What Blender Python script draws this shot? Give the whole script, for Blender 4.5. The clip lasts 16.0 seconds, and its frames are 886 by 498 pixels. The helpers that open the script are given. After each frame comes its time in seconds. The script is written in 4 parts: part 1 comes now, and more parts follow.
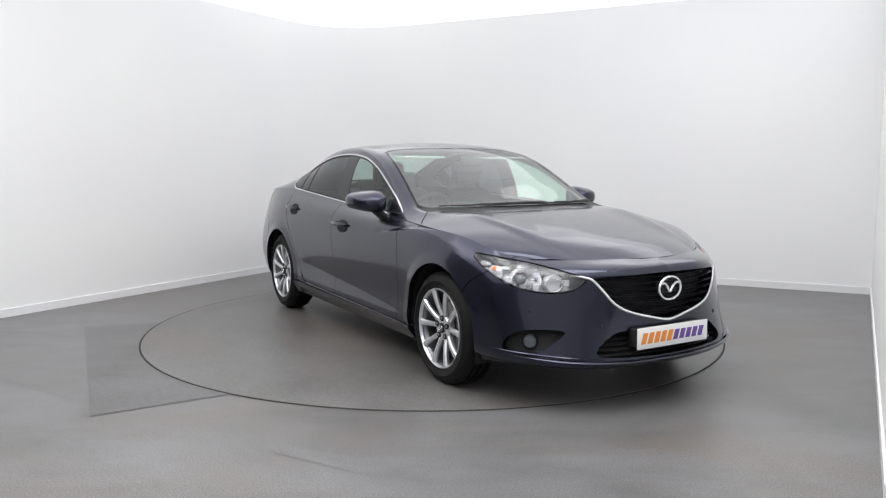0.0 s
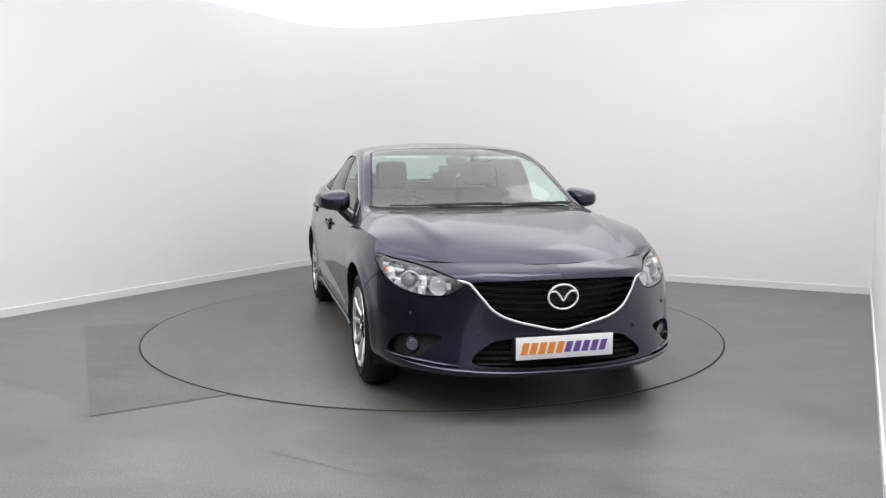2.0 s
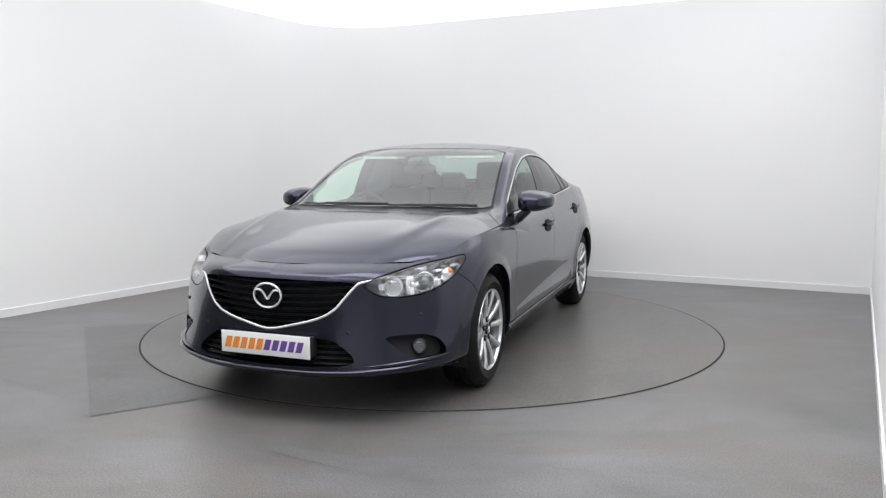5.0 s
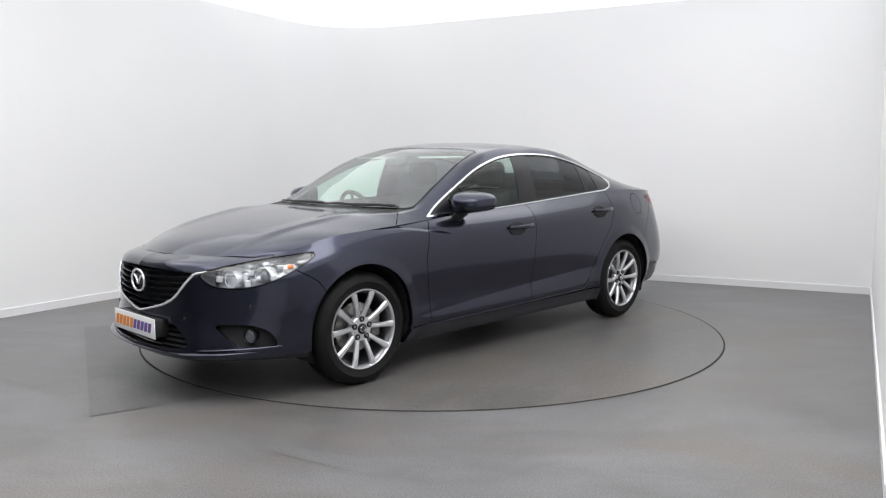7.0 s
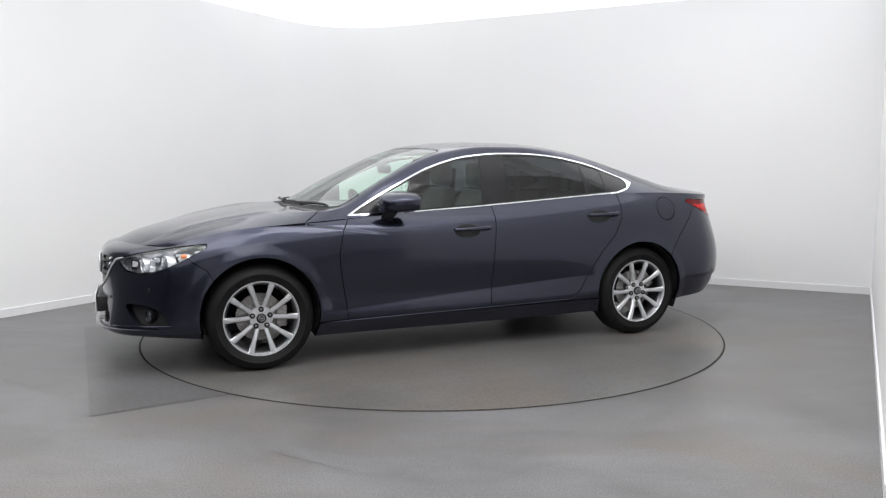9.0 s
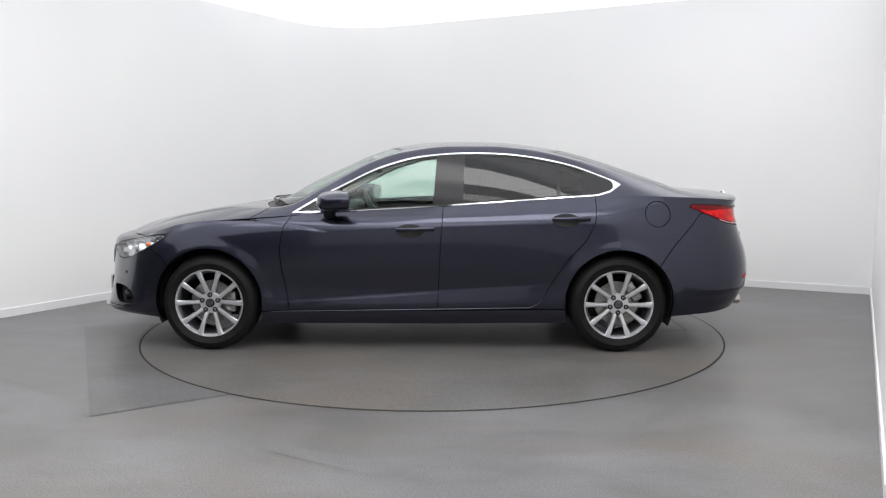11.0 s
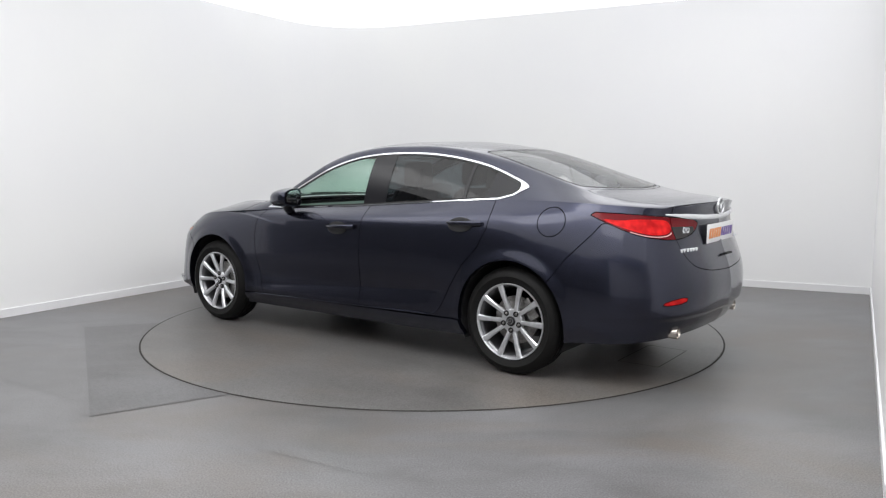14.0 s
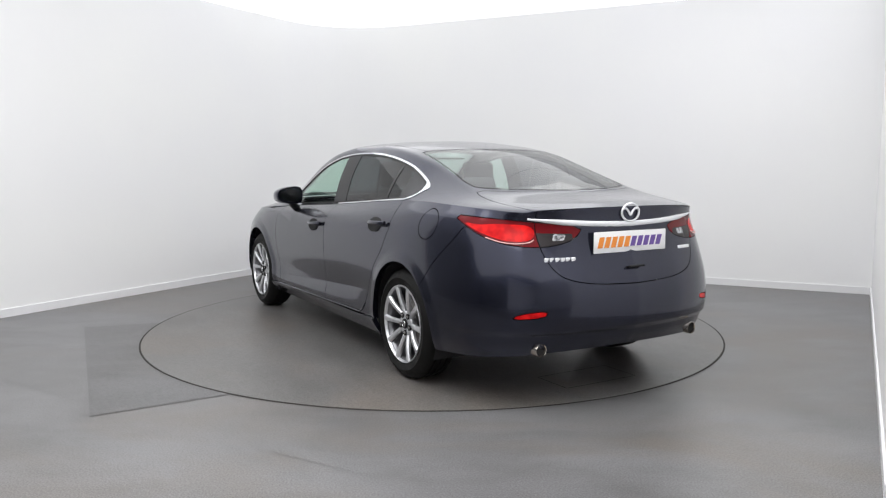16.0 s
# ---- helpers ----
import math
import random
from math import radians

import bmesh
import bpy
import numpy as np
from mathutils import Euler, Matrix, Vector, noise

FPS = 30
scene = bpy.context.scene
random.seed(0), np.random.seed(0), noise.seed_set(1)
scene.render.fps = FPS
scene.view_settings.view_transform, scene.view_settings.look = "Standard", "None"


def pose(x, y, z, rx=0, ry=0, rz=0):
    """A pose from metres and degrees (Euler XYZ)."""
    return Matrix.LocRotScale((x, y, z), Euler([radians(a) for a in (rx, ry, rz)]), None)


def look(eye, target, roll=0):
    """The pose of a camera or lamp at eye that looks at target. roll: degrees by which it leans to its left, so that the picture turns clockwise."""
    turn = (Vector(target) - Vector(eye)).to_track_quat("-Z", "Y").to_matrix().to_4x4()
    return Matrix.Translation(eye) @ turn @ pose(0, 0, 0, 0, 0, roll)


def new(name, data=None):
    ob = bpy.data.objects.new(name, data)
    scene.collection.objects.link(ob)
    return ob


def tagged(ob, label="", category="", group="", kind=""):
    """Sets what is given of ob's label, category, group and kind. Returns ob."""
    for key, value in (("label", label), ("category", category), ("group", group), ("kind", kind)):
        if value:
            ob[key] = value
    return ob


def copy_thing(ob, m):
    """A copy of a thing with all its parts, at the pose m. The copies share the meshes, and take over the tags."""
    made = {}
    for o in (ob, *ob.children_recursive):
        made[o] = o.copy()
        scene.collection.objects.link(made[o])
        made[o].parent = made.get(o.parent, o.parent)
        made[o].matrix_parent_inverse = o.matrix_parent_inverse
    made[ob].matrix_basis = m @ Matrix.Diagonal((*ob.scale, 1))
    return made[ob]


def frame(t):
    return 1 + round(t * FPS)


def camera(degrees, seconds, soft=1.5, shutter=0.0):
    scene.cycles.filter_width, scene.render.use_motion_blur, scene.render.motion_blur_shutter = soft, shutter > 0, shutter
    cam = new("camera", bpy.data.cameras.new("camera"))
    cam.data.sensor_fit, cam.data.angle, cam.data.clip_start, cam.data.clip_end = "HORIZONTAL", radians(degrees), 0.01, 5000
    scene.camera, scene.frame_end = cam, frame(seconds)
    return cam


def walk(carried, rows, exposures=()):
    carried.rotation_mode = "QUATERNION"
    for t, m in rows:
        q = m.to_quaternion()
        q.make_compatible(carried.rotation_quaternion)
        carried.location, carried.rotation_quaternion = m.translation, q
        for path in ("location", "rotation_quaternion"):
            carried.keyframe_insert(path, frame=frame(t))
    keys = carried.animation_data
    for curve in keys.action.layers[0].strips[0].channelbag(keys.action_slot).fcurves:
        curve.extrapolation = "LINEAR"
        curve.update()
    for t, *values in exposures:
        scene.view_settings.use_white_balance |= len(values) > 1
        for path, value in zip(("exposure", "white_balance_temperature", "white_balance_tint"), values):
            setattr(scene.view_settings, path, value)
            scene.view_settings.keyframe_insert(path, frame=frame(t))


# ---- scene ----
cam = camera(60.13, 16.0, 1.2)
EYE = Vector((0.0, -6.165, 1.301))
CAM_POSE = look(EYE, EYE + Vector((0.01267, 0.99379, -0.11051)), 0)
walk(cam, [(0.0, CAM_POSE), (16.0, CAM_POSE)])

# ---------------------------------------------------------------- light
CEIL = 3.04
world = bpy.data.worlds.new("world")
world.use_nodes = True
world.node_tree.nodes["Background"].inputs[0].default_value = (1, 1, 1, 1)
world.node_tree.nodes["Background"].inputs[1].default_value = 0.05
scene.world = world
scene.view_settings.exposure = 0.29


def fill_lamp(x, y, sx, sy, watts, turn=-28.0, tint=(1.0, 0.99, 0.99)):
    """An unseen area lamp added just under the ceiling as fill."""
    lamp = bpy.data.lights.new("ceiling_fill", "AREA")
    lamp.shape, lamp.size, lamp.size_y = "RECTANGLE", sx, sy
    lamp.energy, lamp.color = watts, tint
    ob = new("ceiling_fill", lamp)
    ob.matrix_world = pose(x, y, CEIL - 0.03, 0, 0, turn)
    return ob


CEIL_GLOW = 1.0
# added fill: places and watts are set to even out walls and floor
for ax, ay, watts in ((-1.2, -1.2, 5), (0.8, -1.2, 4), (-2.6, -1.4, 13), (2.4, 0.5, 7), (0.5, -2.9, 35), (-1.5, -3.1, 24), (-0.2, -5.2, 16)):
    fill_lamp(ax, ay, 2.2, 1.2, watts)

# ---------------------------------------------------------------- materials
def mat(name, color, rough=0.5, metal=0.0, coat=0.0, spec=0.5):
    m = bpy.data.materials.new(name)
    m.use_nodes = True
    b = m.node_tree.nodes["Principled BSDF"]
    b.inputs["Base Color"].default_value = (*color, 1)
    b.inputs["Roughness"].default_value = rough
    b.inputs["Metallic"].default_value = metal
    b.inputs["Coat Weight"].default_value = coat
    b.inputs["Coat Roughness"].default_value = 0.03
    b.inputs["Specular IOR Level"].default_value = spec
    return m


def grained(m, scale, low, high, detail=4.0, bump=0.0, bump_scale=0.0, rough=None, second=None, distort=0.0):
    """Varies the base colour between low and high with noise, at one or two sizes, and adds a fine relief."""
    nt = m.node_tree
    b = nt.nodes["Principled BSDF"]
    pos = nt.nodes.new("ShaderNodeTexCoord").outputs["Object"]

    def noise_of(size, det, warp=0.0):
        n = nt.nodes.new("ShaderNodeTexNoise")
        n.inputs["Scale"].default_value, n.inputs["Detail"].default_value, n.inputs["Distortion"].default_value = size, det, warp
        nt.links.new(pos, n.inputs["Vector"])
        return n.outputs["Fac"]

    fac = noise_of(scale, detail, distort)
    if second:
        mix = nt.nodes.new("ShaderNodeMix")
        mix.inputs["Factor"].default_value = 0.45
        nt.links.new(fac, mix.inputs["A"])
        nt.links.new(noise_of(second, 3.0), mix.inputs["B"])
        fac = mix.outputs["Result"]
    ramp = nt.nodes.new("ShaderNodeValToRGB")
    ramp.color_ramp.elements[0].position, ramp.color_ramp.elements[1].position = 0.32, 0.68
    ramp.color_ramp.elements[0].color, ramp.color_ramp.elements[1].color = (*low, 1), (*high, 1)
    nt.links.new(fac, ramp.inputs["Fac"])
    nt.links.new(ramp.outputs["Color"], b.inputs["Base Color"])
    if rough:
        rr = nt.nodes.new("ShaderNodeMapRange")
        rr.inputs["From Min"].default_value, rr.inputs["From Max"].default_value = 0.3, 0.7
        rr.inputs["To Min"].default_value, rr.inputs["To Max"].default_value = rough
        nt.links.new(fac, rr.inputs["Value"])
        nt.links.new(rr.outputs["Result"], b.inputs["Roughness"])
    if bump:
        bp = nt.nodes.new("ShaderNodeBump")
        bp.inputs["Strength"].default_value, bp.inputs["Distance"].default_value = bump, 0.002
        nt.links.new(noise_of(bump_scale, 3.0), bp.inputs["Height"])
        nt.links.new(bp.outputs["Normal"], b.inputs["Normal"])
    return m


def pane(name, tint, gloss=0.02, face=0.05):
    """Clear or tinted glass sheet: it lets light through and mirrors by Fresnel."""
    m = bpy.data.materials.new(name)
    m.use_nodes = True
    nt = m.node_tree
    nt.nodes.remove(nt.nodes["Principled BSDF"])
    out = nt.nodes["Material Output"]
    tr, gl = nt.nodes.new("ShaderNodeBsdfTransparent"), nt.nodes.new("ShaderNodeBsdfGlossy")
    tr.inputs["Color"].default_value = (*tint, 1)
    gl.inputs["Roughness"].default_value = gloss
    lw = nt.nodes.new("ShaderNodeLayerWeight")
    lw.inputs["Blend"].default_value = 0.5
    power, scale = nt.nodes.new("ShaderNodeMath"), nt.nodes.new("ShaderNodeMath")
    power.operation, scale.operation = "POWER", "MULTIPLY_ADD"
    power.inputs[1].default_value = 4.5
    scale.inputs[1].default_value, scale.inputs[2].default_value = 1.0 - face, face
    nt.links.new(lw.outputs["Facing"], power.inputs[0])
    nt.links.new(power.outputs[0], scale.inputs[0])
    mix = nt.nodes.new("ShaderNodeMixShader")
    nt.links.new(scale.outputs[0], mix.inputs["Fac"])
    nt.links.new(tr.outputs["BSDF"], mix.inputs[1])
    nt.links.new(gl.outputs["BSDF"], mix.inputs[2])
    nt.links.new(mix.outputs["Shader"], out.inputs["Surface"])
    return m


M_WALL = grained(mat("wall_paint", (0.8, 0.8, 0.8), 0.55), 0.6, (0.855, 0.855, 0.865), (0.885, 0.885, 0.875), 2.0, 0.05, 60.0)
M_CEIL = mat("ceiling_backlit", (0.85, 0.85, 0.84), 0.6)
M_CEIL.node_tree.nodes["Principled BSDF"].inputs["Emission Color"].default_value = (0.965, 0.975, 1.0, 1)
M_CEIL.node_tree.nodes["Principled BSDF"].inputs["Emission Strength"].default_value = CEIL_GLOW
# dark colour that stands in for the unlit space behind the camera
M_UNLIT = grained(mat("unlit_dark", (0.13, 0.13, 0.13), 0.7), 2.0, (0.115, 0.117, 0.124), (0.145, 0.147, 0.155), 3.0)
M_GREYWALL = grained(mat("grey_wall", (0.65, 0.65, 0.66), 0.7), 2.0, (0.62, 0.62, 0.63), (0.68, 0.68, 0.69), 3.0)
M_SEAM = mat("seam_grey", (0.45, 0.45, 0.44), 0.6)
M_SKIRT = mat("skirting_white", (0.82, 0.82, 0.83), 0.3)


def concrete(name, low, high, brown, stain):
    """Smooth power-floated floor: soft clouds, long scuffs, brownish stains and a fine speckle."""
    m = mat(name, high, 0.4)
    nt = m.node_tree
    b = nt.nodes["Principled BSDF"]
    pos = nt.nodes.new("ShaderNodeTexCoord").outputs["Object"]

    def noise_at(size, det, stretch=(1, 1, 1), turn=0.0, warp=0.0, rough=0.55):
        mp = nt.nodes.new("ShaderNodeMapping")
        mp.inputs["Scale"].default_value, mp.inputs["Rotation"].default_value = stretch, (0, 0, turn)
        n = nt.nodes.new("ShaderNodeTexNoise")
        n.inputs["Scale"].default_value, n.inputs["Detail"].default_value = size, det
        n.inputs["Distortion"].default_value, n.inputs["Roughness"].default_value = warp, rough
        nt.links.new(pos, mp.inputs["Vector"])
        nt.links.new(mp.outputs["Vector"], n.inputs["Vector"])
        return n.outputs["Fac"]

    def ramped(fac, lo, hi, a=0.0, c=1.0):
        r = nt.nodes.new("ShaderNodeMapRange")
        r.inputs["From Min"].default_value, r.inputs["From Max"].default_value = lo, hi
        r.inputs["To Min"].default_value, r.inputs["To Max"].default_value = a, c
        nt.links.new(fac, r.inputs["Value"])
        return r.outputs["Result"]

    def blend(fac, one, two, kind="MIX"):
        x = nt.nodes.new("ShaderNodeMix")
        x.data_type, x.blend_type = "RGBA", kind
        for value, socket in ((fac, x.inputs["Factor"]), (one, x.inputs["A"]), (two, x.inputs["B"])):
            if isinstance(value, tuple):
                socket.default_value = (*value, 1)
            elif isinstance(value, float):
                socket.default_value = value
            else:
                nt.links.new(value, socket)
        return x.outputs["Result"]

    cloud = noise_at(0.9, 7.0, warp=0.5)
    col = blend(ramped(cloud, 0.30, 0.70), low, high)
    streak = noise_at(1.5, 7.0, (0.7, 1.5, 1.0), 0.65, 0.9, 0.62)
    col = blend(ramped(streak, 0.44, 0.72, 0.0, 0.36), col, tuple(1.35 * c for c in high))
    scuff = noise_at(2.0, 9.0, (0.8, 1.6, 1.0), -0.8, 0.4, 0.66)
    col = blend(ramped(scuff, 0.52, 0.74, 0.0, 0.40), col, tuple(0.72 * c for c in low))
    patchy = noise_at(0.55, 6.0, (1.0, 1.8, 1.0), 0.3, 0.8, 0.6)
    col = blend(ramped(patchy, 0.46, 0.66, 0.0, stain), col, brown)
    speck = noise_at(130.0, 3.0)
    grit = nt.nodes.new("ShaderNodeCombineColor")
    level = ramped(speck, 0.28, 0.72, 0.55, 1.45)
    for k in range(3):
        nt.links.new(level, grit.inputs[k])
    col = blend(1.0, col, grit.outputs["Color"], "MULTIPLY")
    nt.links.new(col, b.inputs["Base Color"])
    nt.links.new(ramped(cloud, 0.30, 0.70, 0.33, 0.39), b.inputs["Roughness"])
    bp = nt.nodes.new("ShaderNodeBump")
    bp.inputs["Strength"].default_value, bp.inputs["Distance"].default_value = 0.2, 0.002
    nt.links.new(speck, bp.inputs["Height"])
    nt.links.new(bp.outputs["Normal"], b.inputs["Normal"])
    return m


M_FLOOR = concrete("floor_grey", (0.092, 0.090, 0.089), (0.160, 0.159, 0.164), (0.134, 0.116, 0.100), 0.65)
M_DISC = concrete("turntable_grey", (0.086, 0.082, 0.079), (0.140, 0.136, 0.134), (0.132, 0.110, 0.092), 0.7)
M_PATCH = concrete("floor_patch_grey", (0.070, 0.068, 0.068), (0.116, 0.115, 0.119), (0.118, 0.104, 0.094), 0.50)
M_SLOT = mat("slot_dark", (0.02, 0.018, 0.015), 0.8)
M_PAINT = grained(mat("car_paint", (0.04, 0.04, 0.06), 0.27, 0.92, 0.8), 900.0, (0.019, 0.0205, 0.034), (0.041, 0.044, 0.071), 1.0)
M_PAINT.node_tree.nodes["Principled BSDF"].inputs["Coat IOR"].default_value = 1.42
M_PAINT.node_tree.nodes["Principled BSDF"].inputs["Coat Roughness"].default_value = 0.08
M_BLACK = grained(mat("black_plastic", (0.012, 0.012, 0.013), 0.45), 120.0, (0.010, 0.010, 0.011), (0.018, 0.018, 0.019), 2.0, 0.1, 400.0)
M_GLOSSBLACK = mat("gloss_black", (0.007, 0.007, 0.009), 0.28, 0.0, 0.1, 0.35)
M_RUBBER = mat("rubber_seal", (0.010, 0.010, 0.010), 0.6)
M_TYRE = grained(mat("tyre_rubber", (0.015, 0.015, 0.015), 0.6, 0.0, 0.0, 0.2), 30.0, (0.0045, 0.0045, 0.0045), (0.009, 0.0088, 0.0085), 3.0, 0.2, 200.0, (0.5, 0.7))
M_CHROME = mat("chrome", (0.76, 0.77, 0.79), 0.06, 1.0)
M_ALLOY = grained(mat("alloy_silver", (0.6, 0.61, 0.63), 0.30, 0.75, 0.3), 40.0, (0.62, 0.63, 0.65), (0.72, 0.73, 0.75), 2.0)
M_ALLOY_IN = mat("alloy_barrel", (0.20, 0.20, 0.21), 0.32, 0.9)
M_STEEL = grained(mat("brake_steel", (0.3, 0.3, 0.3), 0.4, 0.9), 60.0, (0.22, 0.21, 0.2), (0.36, 0.35, 0.34), 2.0)
M_LINER = mat("dark_lining", (0.010, 0.010, 0.011), 0.8)
M_HEADLINER = mat("pale_headlining", (0.62, 0.62, 0.59), 0.9)
M_SEAT = grained(mat("seat_cloth", (0.02, 0.02, 0.022), 0.85), 40.0, (0.030, 0.031, 0.034), (0.052, 0.053, 0.057), 2.0)
M_DASH = grained(mat("dash_plastic", (0.06, 0.06, 0.06), 0.6), 150.0, (0.045, 0.046, 0.048), (0.068, 0.069, 0.071), 2.0, 0.1, 400.0)
M_GLASS = pane("clear_glass", (0.76, 0.93, 0.85))
M_SCREEN = pane("screen_glass", (0.76, 0.95, 0.86), 0.03, 0.17)
M_PRIVACY = pane("tinted_glass", (0.07, 0.078, 0.094))
M_REARPANE = pane("rear_glass", (0.60, 0.68, 0.66), 0.03, 0.10)
M_LENS = pane("clear_lens", (0.94, 0.95, 0.96))
M_RED = mat("red_lens", (0.13, 0.003, 0.006), 0.12, 0.0, 0.0, 0.22)
M_REDLIT = grained(mat("red_lens_bright", (0.6, 0.008, 0.010), 0.14, 0.0, 0.0, 0.16), 22.0, (0.42, 0.004, 0.006), (0.72, 0.012, 0.012), 1.0)
M_SMOKE = mat("smoked_lens", (0.028, 0.024, 0.025), 0.12, 0.0, 0.0, 0.25)
M_CLEARPIECE = grained(mat("clear_reflector", (0.5, 0.5, 0.52), 0.15, 0.6), 60.0, (0.12, 0.12, 0.13), (0.80, 0.81, 0.83), 1.0)
M_AMBER = mat("amber_bulb", (0.75, 0.20, 0.04), 0.25)
M_LAMPBOWL = mat("lamp_bowl", (0.82, 0.83, 0.85), 0.16, 0.5)
M_LAMPGREY = mat("lamp_grey", (0.07, 0.072, 0.078), 0.3, 0.3)
M_LAMPSILVER = grained(mat("lamp_silver", (0.5, 0.5, 0.52), 0.18, 0.7), 30.0, (0.14, 0.145, 0.155), (0.70, 0.71, 0.73), 1.0)
M_PROJECTOR = mat("projector_glass", (0.16, 0.17, 0.19), 0.05, 0.2, 0.6)
M_LIGHTLINE = mat("pale_light_line", (0.75, 0.42, 0.40), 0.25)
M_TIP = mat("exhaust_chrome", (0.62, 0.57, 0.52), 0.12, 1.0)
M_PLATE = mat("plate_white", (0.82, 0.82, 0.82), 0.3)
M_ORANGE = mat("plate_orange", (0.80, 0.26, 0.03), 0.4)
M_PURPLE = mat("plate_purple", (0.13, 0.07, 0.30), 0.4)


def mesh_of(name, verts, faces, material=None, smooth=False):
    me = bpy.data.meshes.new(name)
    me.from_pydata([tuple(v) for v in verts], [], faces)
    if material:
        me.materials.append(material)
    if smooth:
        me.polygons.foreach_set("use_smooth", [True] * len(me.polygons))
    me.update()
    return me


# ---------------------------------------------------------------- room
# the plan of the studio: left wall, rounded corner, back wall, side wall, and the plain unseen rest behind the camera
CORNER_L = Vector((-1.30, 4.235))
D_LEFT = Vector((-0.5145, -0.8575)).normalized()
D_BACK = Vector((0.8917, -0.4527)).normalized()
RAD = 1.0


def wall_path():
    pts = [CORNER_L + D_LEFT * 5.5, CORNER_L + D_LEFT * RAD]
    p0, p1, p2 = CORNER_L + D_LEFT * RAD, CORNER_L, CORNER_L + D_BACK * RAD
    for k in range(1, 40):
        s = k / 40
        pts.append(p0 * (1 - s) ** 2 + p1 * 2 * s * (1 - s) + p2 * s * s)
    pts += [p2, Vector((4.385, 1.35))]
    return pts


def strip(name, pts, z0, z1, thick, material, inset=0.0):
    """A wall or skirting of some thickness that follows the plan line; the room is on its right-hand side."""
    n = len(pts)
    offs = []
    for i, q in enumerate(pts):
        a = pts[max(i - 1, 0)]
        b = pts[min(i + 1, n - 1)]
        t = (b - a).normalized()
        offs.append(Vector((-t.y, t.x)))
    v, f = [], []
    for q, o in zip(pts, offs):
        i, e = q - o * inset, q + o * thick
        v += [(i.x, i.y, z0), (i.x, i.y, z1), (e.x, e.y, z1), (e.x, e.y, z0)]
    for i in range(n - 1):
        for k in range(4):
            a, b = 4 * i + k, 4 * i + (k + 1) % 4
            f.append((a, b, b + 4, a + 4))
    f += [(3, 2, 1, 0), tuple(4 * (n - 1) + k for k in range(4))]
    ob = new(name, mesh_of(name, v, f, material))
    return tagged(ob, kind="structure")


WALL_PTS = wall_path()
SIDE_PTS = [Vector((4.385, 1.35)), Vector((1.75, -3.36)), Vector((4.5, -4.9)), Vector((2.2, -9.0)), Vector((-7.9, -6.9))]
wall_back = tagged(strip("wall_back", WALL_PTS, 0, CEIL, 0.12, M_WALL), "plain white painted wall with a rounded corner", "wall")
wall_side = tagged(strip("wall_side", SIDE_PTS[:2], 0, CEIL, 0.12, M_WALL), "plain white painted side wall of the studio", "wall")
# unseen, added to close the room; its grey is set for the car's reflections
tagged(strip("wall_closing", SIDE_PTS[1:4], 0, CEIL, 0.12, M_GREYWALL), "plain pale grey wall added to close the room behind the camera", "wall")
tagged(strip("wall_rear", [SIDE_PTS[3], Vector((-2.4, -8.044))], 0, CEIL, 0.12, M_WALL), "plain white painted wall behind the camera", "wall")
# two unseen dark walls stand in for an unlit opening in the car's reflections
tagged(strip("wall_dark", [Vector((-2.4, -8.044)), SIDE_PTS[4]], 0, CEIL, 0.12, M_UNLIT), "dark wall added in place of the unlit opening behind the camera", "wall")
tagged(strip("wall_left", [CORNER_L + D_LEFT * 13.0, CORNER_L + D_LEFT * 5.5], 0, CEIL, 0.12, M_UNLIT), "dark wall added in place of the unlit opening behind the camera", "wall")


def flat(name, pts, z0, z1, material):
    n = len(pts)
    v = [(p.x, p.y, z0) for p in pts] + [(p.x, p.y, z1) for p in pts]
    f = [tuple(range(n - 1, -1, -1)), tuple(range(n, 2 * n))]
    f += [(i, (i + 1) % n, n + (i + 1) % n, n + i) for i in range(n)]
    return tagged(new(name, mesh_of(name, v, f, material)), kind="structure")


BIG = [Vector((-9, -10)), Vector((7, -10)), Vector((7, 6)), Vector((-9, 6))]
floor = tagged(flat("floor", BIG, -0.1, 0.0, M_FLOOR), "grey smooth studio floor with faint scuffs", "floor")
tagged(strip("baseboard", WALL_PTS, 0, 0.072, 0.0, M_SKIRT, 0.012), "low white skirting board", "skirting board")
tagged(strip("baseboard", SIDE_PTS[:2], 0, 0.072, 0.0, M_SKIRT, 0.012), "low white skirting board", "skirting board")


def ribbon(bm, a, b, width, z, material_index=0):
    a, b = Vector(a), Vector(b)
    n = Vector((-(b - a).y, (b - a).x)).normalized() * width / 2
    f = bm.faces.new([bm.verts.new((q.x, q.y, z)) for q in (a - n, b - n, b + n, a + n)])
    f.material_index = material_index


